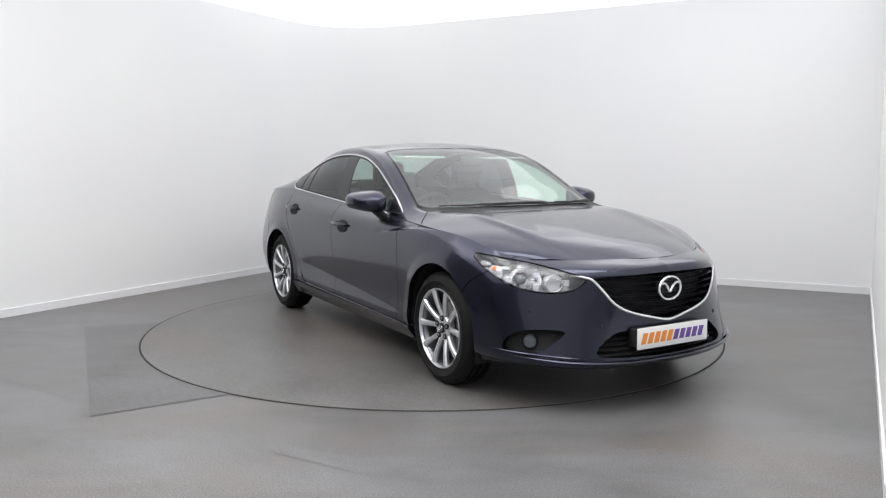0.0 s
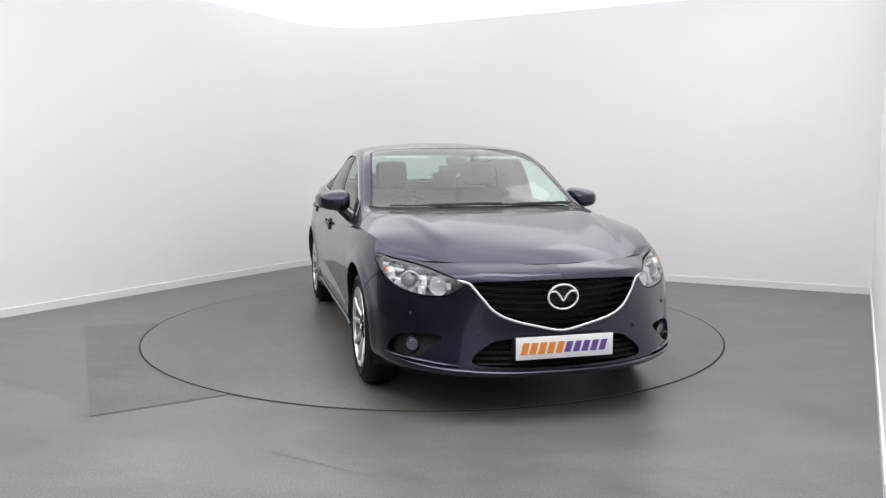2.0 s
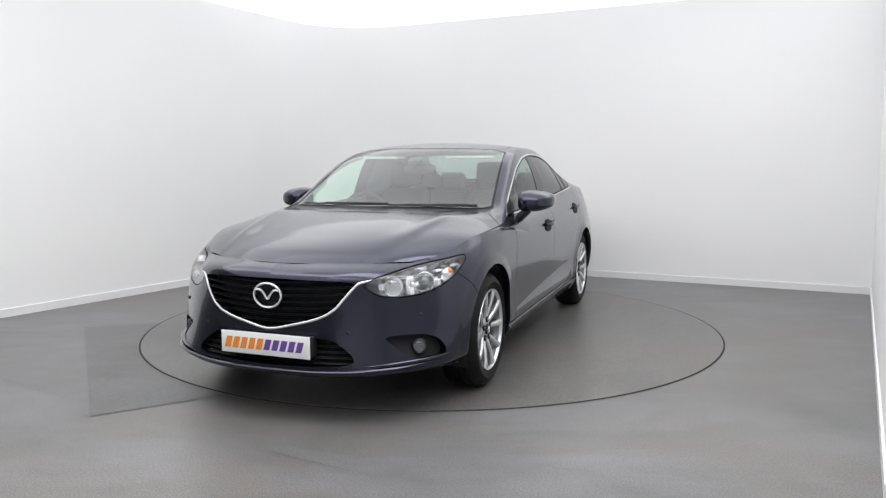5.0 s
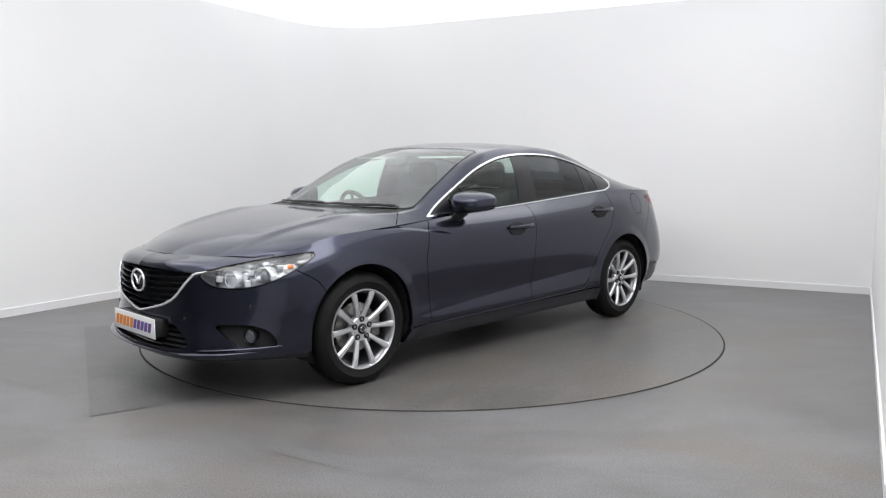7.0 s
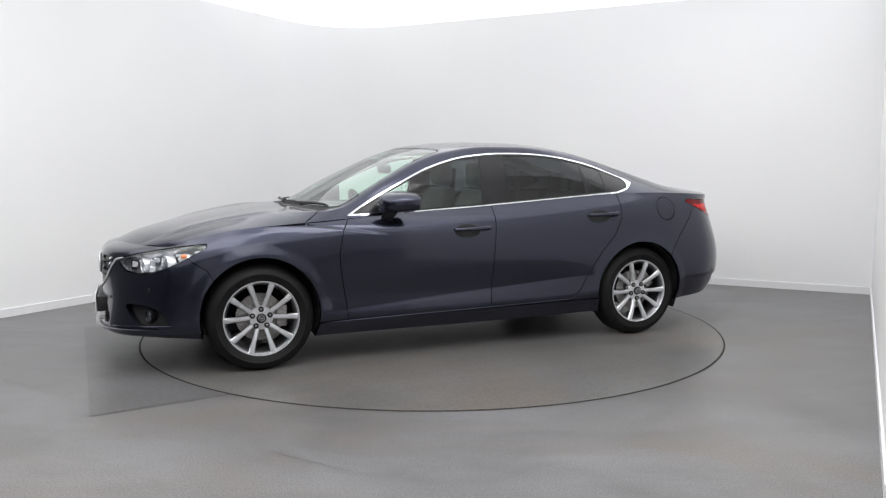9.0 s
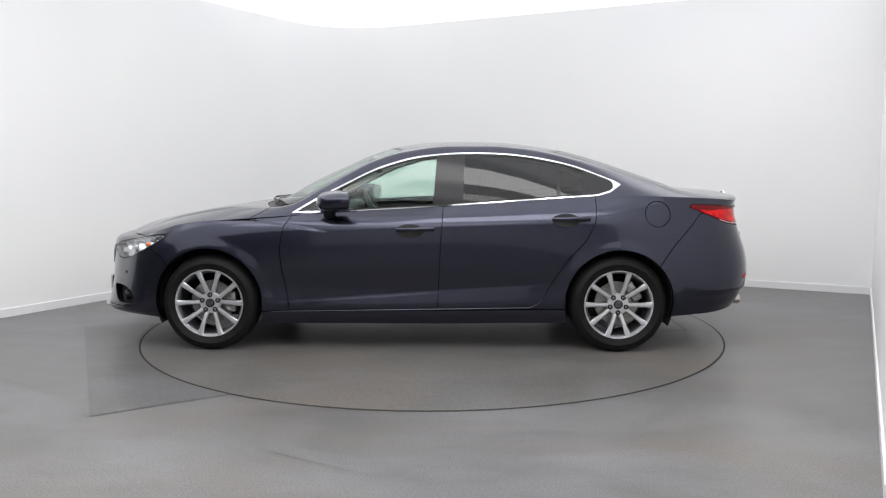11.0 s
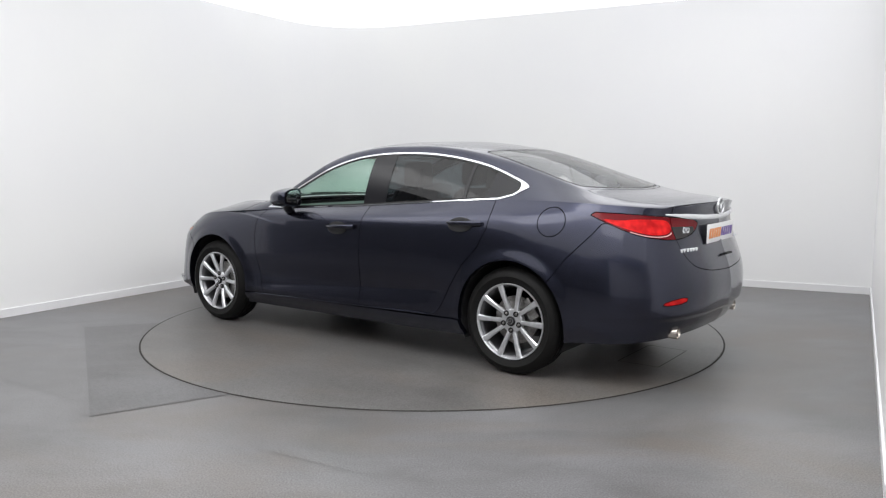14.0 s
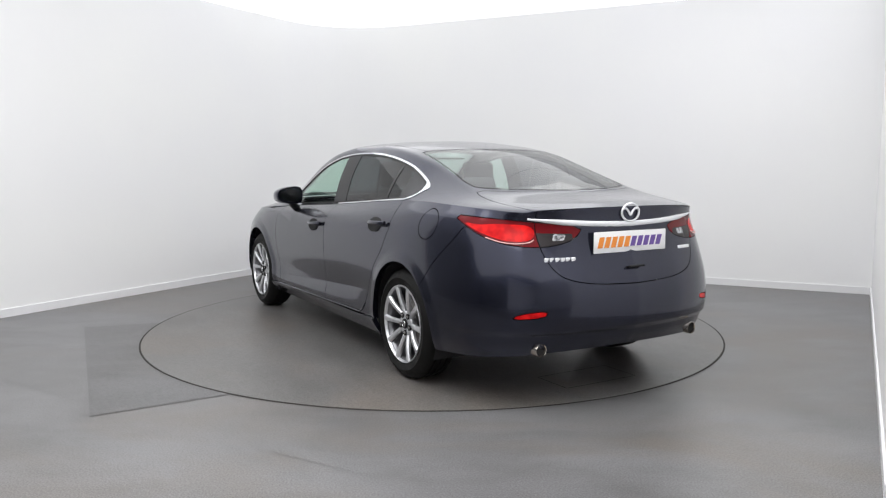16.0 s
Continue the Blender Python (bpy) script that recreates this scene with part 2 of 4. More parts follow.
def build_ceiling():
    bm = bmesh.new()
    # the unseen far strip is coloured dark, as unlit ceiling
    for y0, y1, mi in ((-7.6, 6.0, 0), (-10.0, -7.6, 2)):
        v0 = [bm.verts.new((x, y, CEIL)) for x, y in ((-9, y0), (7, y0), (7, y1), (-9, y1))]
        v1 = [bm.verts.new((x, y, CEIL + 0.1)) for x, y in ((-9, y0), (7, y0), (7, y1), (-9, y1))]
        bm.faces.new(v0[::-1]).material_index = mi
        bm.faces.new(v1).material_index = 2
        for i in range(4):
            bm.faces.new((v0[i], v0[(i + 1) % 4], v1[(i + 1) % 4], v1[i])).material_index = 2
    along = Vector((0.52, 0.85)).normalized()
    across = Vector((along.y, -along.x))
    for k in range(-3, 5):
        c = Vector((-0.75, 3.04)) + across * (1.28 * k)
        ribbon(bm, c - along * 11, c + along * 3, 0.006, CEIL - 0.004, 1)
    me = bpy.data.meshes.new("ceiling")
    bm.to_mesh(me)
    bm.free()
    me.materials.append(M_CEIL)
    me.materials.append(M_SEAM)
    me.materials.append(M_UNLIT)
    return tagged(new("ceiling", me), "white backlit ceiling of wide flush panels", "ceiling", kind="structure")


build_ceiling()

# the turntable, its slot, and marks on the floor
DISC_R = 2.232


def ring_points(r, n=160, a0=0.0, a1=2 * math.pi):
    return [(r * math.cos(a0 + (a1 - a0) * i / n), r * math.sin(a0 + (a1 - a0) * i / n)) for i in range(n)]


def build_turntable():
    table = tagged(new("turntable"), "flush round grey car turntable set in the floor", "turntable")
    bm = bmesh.new()
    rim, low = ring_points(DISC_R), ring_points(DISC_R)
    top = [bm.verts.new((x, y, 0.004)) for x, y in rim]
    bot = [bm.verts.new((x, y, 0.0005)) for x, y in low]
    bm.faces.new(top)
    for i in range(len(top)):
        j = (i + 1) % len(top)
        bm.faces.new((bot[i], bot[j], top[j], top[i]))
    me = bpy.data.meshes.new("plate")
    bm.to_mesh(me)
    bm.free()
    me.materials.append(M_DISC)
    new("plate", me).parent = table
    # an access hatch with a recessed joint
    bm = bmesh.new()
    cx, cy, hx, hy = -1.85, -0.03, 0.138, 0.27
    for a, b in (((cx - hx, cy - hy), (cx + hx, cy - hy)), ((cx + hx, cy - hy), (cx + hx, cy + hy)), ((cx + hx, cy + hy), (cx - hx, cy + hy)),
                 ((cx - hx, cy + hy), (cx - hx, cy - hy))):
        ribbon(bm, a, b, 0.006, 0.0055)
    me = bpy.data.meshes.new("hatch_joint")
    bm.to_mesh(me)
    bm.free()
    me.materials.append(M_SLOT)
    new("hatch_joint", me).parent = table
    return table


turntable = build_turntable()


def sheet(name, pts, z, material):
    return new(name, mesh_of(name, [(x, y, z) for x, y in pts], [tuple(range(len(pts)))], material))


inner, outer = ring_points(DISC_R + 0.001), ring_points(DISC_R + 0.014)
slot_v = [(x, y, 0.002) for x, y in inner] + [(x, y, 0.002) for x, y in outer]
nr = len(inner)
slot_f = [(i, (i + 1) % nr, nr + (i + 1) % nr, nr + i)[::-1] for i in range(nr)]
tagged(new("turntable_slot", mesh_of("turntable_slot", slot_v, slot_f, M_SLOT)), "narrow dark circular slot round the turntable", "floor joint",
       kind="structure")
arc = ring_points(DISC_R + 0.018, 40, math.radians(178.5), math.radians(240.5))
tagged(sheet("floor_patch", [(-2.79, -0.12)] + [(-1.78, -2.30)] + arc[::-1], 0.003, M_PATCH), "darker grey four-sided patch of the floor", "floor",
       kind="structure")
bm = bmesh.new()
ribbon(bm, (1.50, -1.74), (2.39, -2.20), 0.003, 0.003)
ribbon(bm, (-2.64, -1.58), (-1.92, -2.07), 0.0022, 0.003)
ribbon(bm, (-0.74, -2.80), (-0.35, -3.03), 0.003, 0.003)
me = bpy.data.meshes.new("floor_joint")
bm.to_mesh(me)
bm.free()
me.materials.append(M_PATCH)
tagged(new("floor_joint", me), "hairline joints in the grey floor", "floor joint", kind="structure")

# ---------------------------------------------------------------- the car's body as two lofted surfaces
# car space: x forward, y to its left, z up, origin on the ground midway between the axles


def curve(knots, values, at):
    """A smooth curve through the values at the knots, with no overshoot (monotone cubic)."""
    k, v, at = np.asarray(knots, float), np.asarray(values, float), np.asarray(at, float)
    if k[0] > k[-1]:
        k, v = k[::-1], v[::-1]
    h, d = np.diff(k), np.diff(v) / np.diff(k)
    m = np.empty(len(k))
    m[0], m[-1] = d[0], d[-1]
    w1, w2 = 2 * h[1:] + h[:-1], h[1:] + 2 * h[:-1]
    same = d[1:] * d[:-1] > 0
    safe0, safe1 = np.where(same, d[:-1], 1), np.where(same, d[1:], 1)
    m[1:-1] = np.where(same, (w1 + w2) / (w1 / safe0 + w2 / safe1), 0)
    i = np.clip(np.searchsorted(k, at) - 1, 0, len(h) - 1)
    t = (at - k[i]) / h[i]
    return (v[i] * (2 * t ** 3 - 3 * t ** 2 + 1) + m[i] * h[i] * (t ** 3 - 2 * t ** 2 + t)
            + v[i + 1] * (3 * t ** 2 - 2 * t ** 3) + m[i + 1] * h[i] * (t ** 3 - t ** 2))


def spline(values, at):
    """Catmull-Rom through rows at whole numbers."""
    v = np.asarray(values, float)
    v = v.reshape(len(v), -1)
    ext = np.vstack([2 * v[0] - v[1], v, 2 * v[-1] - v[-2]])
    i = np.clip(np.floor(at).astype(int), 0, len(v) - 2)
    t = (at - i)[:, None]
    a, b, c, d = ext[i], ext[i + 1], ext[i + 2], ext[i + 3]
    return 0.5 * (2 * b + (c - a) * t + (2 * a - 5 * b + 4 * c - d) * t ** 2 + (3 * b - a - 3 * c + d) * t ** 3)


# plan outline of the widest body, front centre to rear centre
OUT_X = (2.372, 2.352, 2.285, 2.14, 1.92, 1.65, 1.30, 0.90, 0.40, -0.10, -0.60, -1.10, -1.50, -1.85, -2.13, -2.34, -2.445, -2.478)
OUT_Y = (0.0, 0.28, 0.515, 0.712, 0.858, 0.908, 0.922, 0.92, 0.918, 0.92, 0.92, 0.922, 0.925, 0.905, 0.845, 0.68, 0.38, 0.0)
# upper edge of the sides: bonnet edge, belt line, boot edge
TOP_X = (2.240, 2.190, 2.078, 1.948, 1.80, 1.58, 1.28, 0.92, 0.40, -0.10, -0.60, -1.10, -1.50, -1.83, -2.07, -2.27, -2.365, -2.395)
TOP_Y = (0.0, 0.27, 0.49, 0.65, 0.768, 0.832, 0.862, 0.845, 0.805, 0.80, 0.80, 0.80, 0.80, 0.785, 0.73, 0.60, 0.34, 0.0)
TOP_Z = (0.788, 0.789, 0.785, 0.785, 0.828, 0.888, 0.915, 0.938, 0.972, 0.998, 1.032, 1.066, 1.078, 1.07, 1.058, 1.045, 1.06, 1.07)
# heights and inward offsets of the lines between
LINE_Z = (
    (.225, .225, .23, .24, .235, .215, .20, .195, .195, .195, .20, .21, .232, .255, .270, .290, .305, .31),
    (.265, .265, .27, .275, .29, .30, .30, .30, .30, .30, .305, .31, .325, .34, .355, .375, .385, .385),
    (.44, .44, .44, .44, .45, .46, .46, .45, .45, .45, .45, .46, .47, .49, .50, .51, .52, .52),
    (.60, .60, .60, .60, .60, .61, .62, .62, .62, .63, .64, .65, .66, .66, .66, .66, .66, .66),
    (.70, .70, .695, .69, .70, .74, .78, .80, .80, .82, .84, .86, .87, .86, .85, .84, .84, .85),
    (.756, .756, .750, .740, .757, .81, .86, .89, .905, .92, .94, .965, .985, .99, .98, .97, .985, 1.0))
LINE_O = (
    (.03, .03, .03, .03, .05, .07, .085, .09, .09, .09, .085, .07, .055, .05, .055, .065, .07, .07),
    (.0, .0, .0, .0, .01, .02, .02, .025, .025, .025, .025, .02, .015, .02, .02, .02, .025, .025),
    (.02, .024, .034, .036, .012, .0, .005, .026, .030, .030, .026, .012, .0, .0, .0, .0, .0, .0),
    (.016, .022, .056, .062, .024, .0, .0, .008, .011, .011, .008, .002, .0, .006, .012, .014, .014, .014),
    (.022, .028, .066, .080, .045, .012, .008, .008, .008, .009, .010, .014, .026, .044, .056, .066, .078, .078),
    (.054, .060, .096, .115, .080, .04, .03, .03, .035, .036, .038, .045, .064, .084, .098, .108, .098, .09))
AXLE_F, AXLE_R, WHEEL_Z = 1.415, -1.415, 0.335


def body_sides(nu=460, nv=124):
    u = np.linspace(0, 17, nu)
    base = spline(np.column_stack([OUT_X, OUT_Y]), u)
    t = np.gradient(base, axis=0)
    t[0], t[-1] = (0, 1), (0, -1)
    t /= np.linalg.norm(t, axis=1)[:, None]
    out = np.column_stack([t[:, 1], -t[:, 0]])
    cols = []
    for z, o in zip(LINE_Z, LINE_O):
        zo = spline(np.column_stack([z, o]), u)
        cols.append(np.column_stack([base - out * zo[:, 1:], zo[:, 0]]))
    cols.append(spline(np.column_stack([TOP_X, TOP_Y, TOP_Z]), u))
    v = np.linspace(0, 6, nv)
    grid = np.empty((nu, nv, 3))
    for i in range(nu):
        grid[i] = spline([c[i] for c in cols], v)
    # wheel arches with a proud band round each opening
    for ax, cz, r in ((AXLE_F, 0.350, 0.455), (AXLE_R, 0.345, 0.450)):
        d = np.hypot(grid[..., 0] - ax, grid[..., 2] - cz)
        side = np.clip((grid[..., 1] - 0.7) / 0.12, 0, 1)
        f = np.clip((r - d) / 0.085, 0, 1)
        grid[..., 1] += 0.010 * f * f * (3 - 2 * f) * side
    x, z = grid[..., 0], grid[..., 2]
    flank = np.clip((grid[..., 1] - 0.75) / 0.05, 0, 1)
    # the wing's crest runs down into the front door as a narrow ledge
    d = z - (0.905 - 0.083 * np.clip((1.15 - x) / 0.6, 0, 1.3) ** 1.25)
    strength = 0.015 * np.clip((x - 0.56) / 0.35, 0, 1) * np.clip((1.5 - x) / 0.3, 0, 1)
    grid[..., 1] -= strength * np.clip(d / 0.013, 0, 1) * np.exp(-np.clip(d, 0, 1) / 0.075) * flank
    # a folded line low on the doors, rising to the rear
    d = z - (0.352 + 0.078 * np.clip((0.88 - x) / 1.1, 0, 1.6))
    strength = 0.009 * np.clip((1.0 - x) / 0.25, 0, 1) * np.clip((x + 1.05) / 0.35, 0, 1)
    grid[..., 1] -= strength * np.where(d > 0, np.exp(-d / 0.075), np.exp(d / 0.030)) * flank
    # the rear bumper's lower edge is tucked under behind a fold
    d = 0.43 - z
    tuck = np.clip((-1.80 - x) / 0.2, 0, 1) * np.clip(d / 0.03, 0, 1)
    grid[..., 0] += 0.022 * tuck
    return grid


ROOF_X = (2.240, 2.18, 2.1, 1.85, 1.6, 1.36, 1.16, 1.09, 0.80, 0.50, 0.28, 0.12, -0.10, -0.30, -0.60, -0.93, -1.148, -1.365, -1.58, -1.80, -1.95,
          -2.1, -2.26, -2.395)
ROOF_Z = (0.788, 0.817, 0.849, 0.908, 0.955, 0.988, 1.008, 1.02, 1.168, 1.305, 1.393, 1.435, 1.461, 1.467, 1.463, 1.427, 1.388, 1.327, 1.254, 1.177,
          1.125, 1.108, 1.095, 1.07)
RAIL_X = (1.948, 1.5, 1.15, 0.95, 0.84, 0.63, 0.466, 0.26, 0.056, -0.3, -0.54, -0.74, -0.93, -1.124, -1.32, -1.58, -1.80, -2.0, -2.27)
RAIL_Y = (0.44, 0.56, 0.66, 0.755, 0.768, 0.740, 0.72, 0.69, 0.665, 0.632, 0.620, 0.612, 0.602, 0.592, 0.58, 0.59, 0.61, 0.60, 0.44)
RAIL_Z = (0.784, 0.925, 0.985, 0.992, 1.01, 1.114, 1.206, 1.311, 1.376, 1.420, 1.420, 1.405, 1.374, 1.325, 1.264, 1.183, 1.120, 1.085, 1.062)
BOW_X = (1.948, 1.5, 1.0, 0.5, 0.0, -0.5, -1.0, -1.5, -1.9, -2.27)
BOW = (0.292, 0.26, 0.19, 0.15, 0.09, 0.02, -0.06, -0.12, -0.13, -0.125)


def body_top(nu=330, nv=74):
    u = np.linspace(3, 15, nu)
    edge = spline(np.column_stack([TOP_X, TOP_Y, TOP_Z]), u)
    xd = edge[:, 0]
    bow = curve(BOW_X, BOW, xd)
    zf = curve(ROOF_X, ROOF_Z, xd + bow)
    ye, ze = curve(RAIL_X, RAIL_Y, xd), curve(RAIL_X, RAIL_Z, xd)
    n1 = 26
    grid = np.empty((nu, nv, 3))
    for i in range(nu):
        s = np.linspace(0, 1, n1)
        y1 = edge[i, 1] + (ye[i] - edge[i, 1]) * s
        z1 = edge[i, 2] + (ze[i] - edge[i, 2]) * s
        span = np.hypot(ye[i] - edge[i, 1], ze[i] - edge[i, 2])
        y1 = y1 + 0.055 * span * 4 * s * (1 - s)
        z1 = z1 + 0.02 * span * 4 * s * (1 - s)
        s2 = np.linspace(0, 1, nv - n1 + 1)[1:]
        y2 = ye[i] * (1 - s2)
        z2 = ze[i] + (zf[i] - ze[i]) * (1 - (1 - s2) ** 2.1)
        y, z = np.concatenate([y1, y2]), np.concatenate([z1, z2])
        for _ in range(3):
            y[1:-1], z[1:-1] = (y[:-2] + 2 * y[1:-1] + y[2:]) / 4, (z[:-2] + 2 * z[1:-1] + z[2:]) / 4
        grid[i, :, 0] = xd[i] + bow[i] * (1 - (y / edge[i, 1]) ** 2)
        grid[i, :, 1], grid[i, :, 2] = y, z
    # two raised lines along the bonnet, spreading towards the screen
    x, y = grid[..., 0], grid[..., 1]
    ridge = 0.47 + 0.15 * (2.1 - x)
    fade = np.clip((x - 1.10) / 0.25, 0, 1) * np.clip((2.04 - x) / 0.25, 0, 1)
    grid[..., 2] += 0.011 * fade * np.where(y < ridge, np.exp(-((y - ridge) / 0.085) ** 2), np.exp(-((y - ridge) / 0.035) ** 2))
    for _ in range(2):
        grid[1:-1, :, 2] = (grid[:-2, :, 2] + 2 * grid[1:-1, :, 2] + grid[2:, :, 2]) / 4
    return grid


def skin(grid, flip=False):
    """Columns x, y, z, normal; and triangles."""
    du, dv = np.gradient(grid, axis=0), np.gradient(grid, axis=1)
    n = np.cross(du, dv)
    n /= np.linalg.norm(n, axis=2)[..., None] + 1e-12
    if flip:
        n = -n
    nu, nv = grid.shape[:2]
    at = np.arange(nu * nv).reshape(nu, nv)
    a, b, c, d = at[:-1, :-1].ravel(), at[1:, :-1].ravel(), at[1:, 1:].ravel(), at[:-1, 1:].ravel()
    tri = np.concatenate([np.column_stack([a, b, c]), np.column_stack([a, c, d])])
    if flip:
        tri = tri[:, ::-1]
    return np.hstack([grid.reshape(-1, 3), n.reshape(-1, 3)]), tri


def used(sk):
    a, tri = sk
    ids, inv = np.unique(tri, return_inverse=True)
    return a[ids], inv.reshape(-1, 3)


def clip(sk, g):
    """Cuts the skin along g = 0: the piece inside (g < 0) and the piece outside."""
    a, tri = sk
    if not len(tri):
        return sk, sk
    g = np.where(np.abs(g) < 2e-5, -2e-5, g)
    neg = g[tri] < 0
    count = neg.sum(1)
    mixed = tri[(count > 0) & (count < 3)]
    nm = neg[(count > 0) & (count < 3)]
    inside, outside = [tri[count == 3]], [tri[count == 0]]
    if len(mixed):
        lone = np.where(nm.sum(1) == 1, nm.argmax(1), (~nm).argmax(1))
        r = np.arange(len(mixed))
        p, q, s = mixed[r, lone], mixed[r, (lone + 1) % 3], mixed[r, (lone + 2) % 3]
        edges = np.sort(np.concatenate([np.column_stack([p, q]), np.column_stack([p, s])]), axis=1)
        uniq, inv = np.unique(edges, axis=0, return_inverse=True)
        inv = inv.ravel()
        w = (g[uniq[:, 0]] / (g[uniq[:, 0]] - g[uniq[:, 1]]))[:, None]
        cut = a[uniq[:, 0]] * (1 - w) + a[uniq[:, 1]] * w
        pq, ps = inv[:len(mixed)] + len(a), inv[len(mixed):] + len(a)
        a = np.vstack([a, cut])
        tip = np.column_stack([p, pq, ps])
        rest = np.concatenate([np.column_stack([pq, q, s]), np.column_stack([pq, s, ps])])
        lone_in = nm.sum(1) == 1
        inside += [tip[lone_in], rest[np.concatenate([~lone_in, ~lone_in])]]
        outside += [tip[~lone_in], rest[np.concatenate([lone_in, lone_in])]]
    return used((a, np.concatenate(inside))), used((a, np.concatenate(outside)))


def chaikin(poly, times=2):
    p = np.asarray(poly, float)
    for _ in range(times):
        q = np.roll(p, -1, axis=0)
        p = np.column_stack([0.75 * p + 0.25 * q, 0.25 * p + 0.75 * q]).reshape(-1, 2)
    return p


def field(px, py, poly, rounded=2):
    """The signed distance to a polygon, negative inside."""
    poly = chaikin(poly, rounded) if rounded else np.asarray(poly, float)
    p = np.column_stack([px, py])
    dist, inside = np.full(len(p), 1e9), np.zeros(len(p), bool)
    for a, b in zip(poly, np.roll(poly, -1, axis=0)):
        e, w = b - a, p - a
        t = np.clip((w @ e) / (e @ e + 1e-12), 0, 1)
        dist = np.minimum(dist, np.linalg.norm(w - t[:, None] * e, axis=1))
        if a[1] != b[1]:
            hit = (a[1] > p[:, 1]) != (b[1] > p[:, 1])
            inside ^= hit & (p[:, 0] < (b[0] - a[0]) * (p[:, 1] - a[1]) / (b[1] - a[1]) + a[0])
    return np.where(inside, -dist, dist)


GAP = 0.0024


def take(sk, g_of, gap=GAP):
    """The piece within the outline, and the rest, with a shut line between them."""
    piece, rest = clip(sk, g_of(sk[0]) + gap)
    if gap > 0:
        _, rest = clip(rest, g_of(rest[0]) - gap)
    return piece, rest


def side_view(poly, ymin=0.3, rounded=2):
    return lambda a: np.maximum(field(a[:, 0], a[:, 2], poly, rounded), ymin - a[:, 1])


def top_view(poly, rounded=2):
    return lambda a: field(a[:, 0], a[:, 1], poly, rounded)


def front_view(poly, rounded=2):
    return lambda a: np.maximum(field(a[:, 1], a[:, 2], poly, rounded), 1.5 - a[:, 0])


def rear_view(poly, rounded=2):
    return lambda a: np.maximum(field(a[:, 1], a[:, 2], poly, rounded), a[:, 0] + 1.7)


def front_corner(poly, rounded=2):
    return lambda a: np.maximum(field(a[:, 0] - a[:, 1], a[:, 2], poly, rounded), 1.0 - a[:, 0])


def rear_corner(poly, rounded=2):
    return lambda a: np.maximum(field(-a[:, 0] - a[:, 1], a[:, 2], poly, rounded), a[:, 0] + 1.0)


def mirrored(sk):
    a, tri = sk
    return a * np.array([1, -1, 1, 1, -1, 1]), tri[:, ::-1]


def joined(*skins):
    a, t, n = [], [], 0
    for s in skins:
        a.append(s[0])
        t.append(s[1] + n)
        n += len(s[0])
    return np.vstack(a), np.concatenate(t)


def moved(sk, d):
    a = sk[0].copy()
    a[:, :3] += a[:, 3:6] * d
    return a, sk[1]


def both(sk):
    """A left half and its mirror image, welded along the middle."""
    a, tri = joined(sk, mirrored(sk))
    mid = np.abs(a[:, 1]) < 1e-4
    a = a.copy()
    a[mid, 1] = 0
    a[mid, 4] = 0
    key = np.arange(len(a))
    ids = np.where(mid)[0]
    if len(ids):
        _, first, inv = np.unique(np.round(a[ids, :3], 4), axis=0, return_index=True, return_inverse=True)
        key[ids] = ids[first][inv.ravel()]
    return used((a, key[tri]))


def panel(name, sk, material, parent, depth=0.012, label="", lift=0.0):
    """A sheet of the skin with its edges folded inwards, as one part."""
    a, tri = moved(sk, lift) if lift else sk
    tri = tri[(tri[:, 0] != tri[:, 1]) & (tri[:, 1] != tri[:, 2]) & (tri[:, 0] != tri[:, 2])]
    nrm = a[:, 3:6] / (np.linalg.norm(a[:, 3:6], axis=1)[:, None] + 1e-9)
    pts = a[:, :3]
    if depth:
        e = np.concatenate([tri[:, [0, 1]], tri[:, [1, 2]], tri[:, [2, 0]]])
        _, inv, cnt = np.unique(np.sort(e, axis=1), axis=0, return_inverse=True, return_counts=True)
        rim = e[cnt[inv.ravel()] == 1]
        b0, b1 = rim[:, 0], rim[:, 1]
        n0 = len(pts)
        m = len(rim)
        out = np.cross(pts[b1] - pts[b0], nrm[b0])
        out /= np.linalg.norm(out, axis=1)[:, None] + 1e-9
        ext = np.concatenate([pts[b0], pts[b1], pts[b1] - nrm[b1] * depth, pts[b0] - nrm[b0] * depth])
        k = np.arange(m) + n0
        tri = np.concatenate([tri, np.column_stack([k + m, k, k + 3 * m]), np.column_stack([k + m, k + 3 * m, k + 2 * m])])
        pts = np.vstack([pts, ext])
        nrm = np.vstack([nrm, out, out, out, out])
    me = bpy.data.meshes.new(name)
    me.from_pydata(pts.tolist(), [], tri.tolist())
    me.materials.append(material)
    me.polygons.foreach_set("use_smooth", [True] * len(me.polygons))
    me.update()
    me.normals_split_custom_set_from_vertices(nrm.tolist())
    ob = new(name, me)
    ob.parent = parent
    if label:
        tagged(ob, label)
    return ob
# ---------------------------------------------------------------- car: panels
car = tagged(new("car"), "dark blue-grey metallic four-door saloon parked on a turntable", "car")
SIDE = skin(body_sides())
TOPS = skin(body_top(), True)
if SIDE[0][SIDE[0][:, 1] > 0.85][:, 4].mean() < 0:
    SIDE = (SIDE[0] * np.array([1, 1, 1, -1, -1, -1]), SIDE[1][:, ::-1])
if TOPS[0][:, 5].mean() < 0:
    TOPS = (TOPS[0] * np.array([1, 1, 1, -1, -1, -1]), TOPS[1][:, ::-1])


def arch(ax, r, cz=WHEEL_Z):
    return lambda a: np.maximum(np.hypot(a[:, 0] - ax, a[:, 2] - cz) - r, 0.4 - a[:, 1])


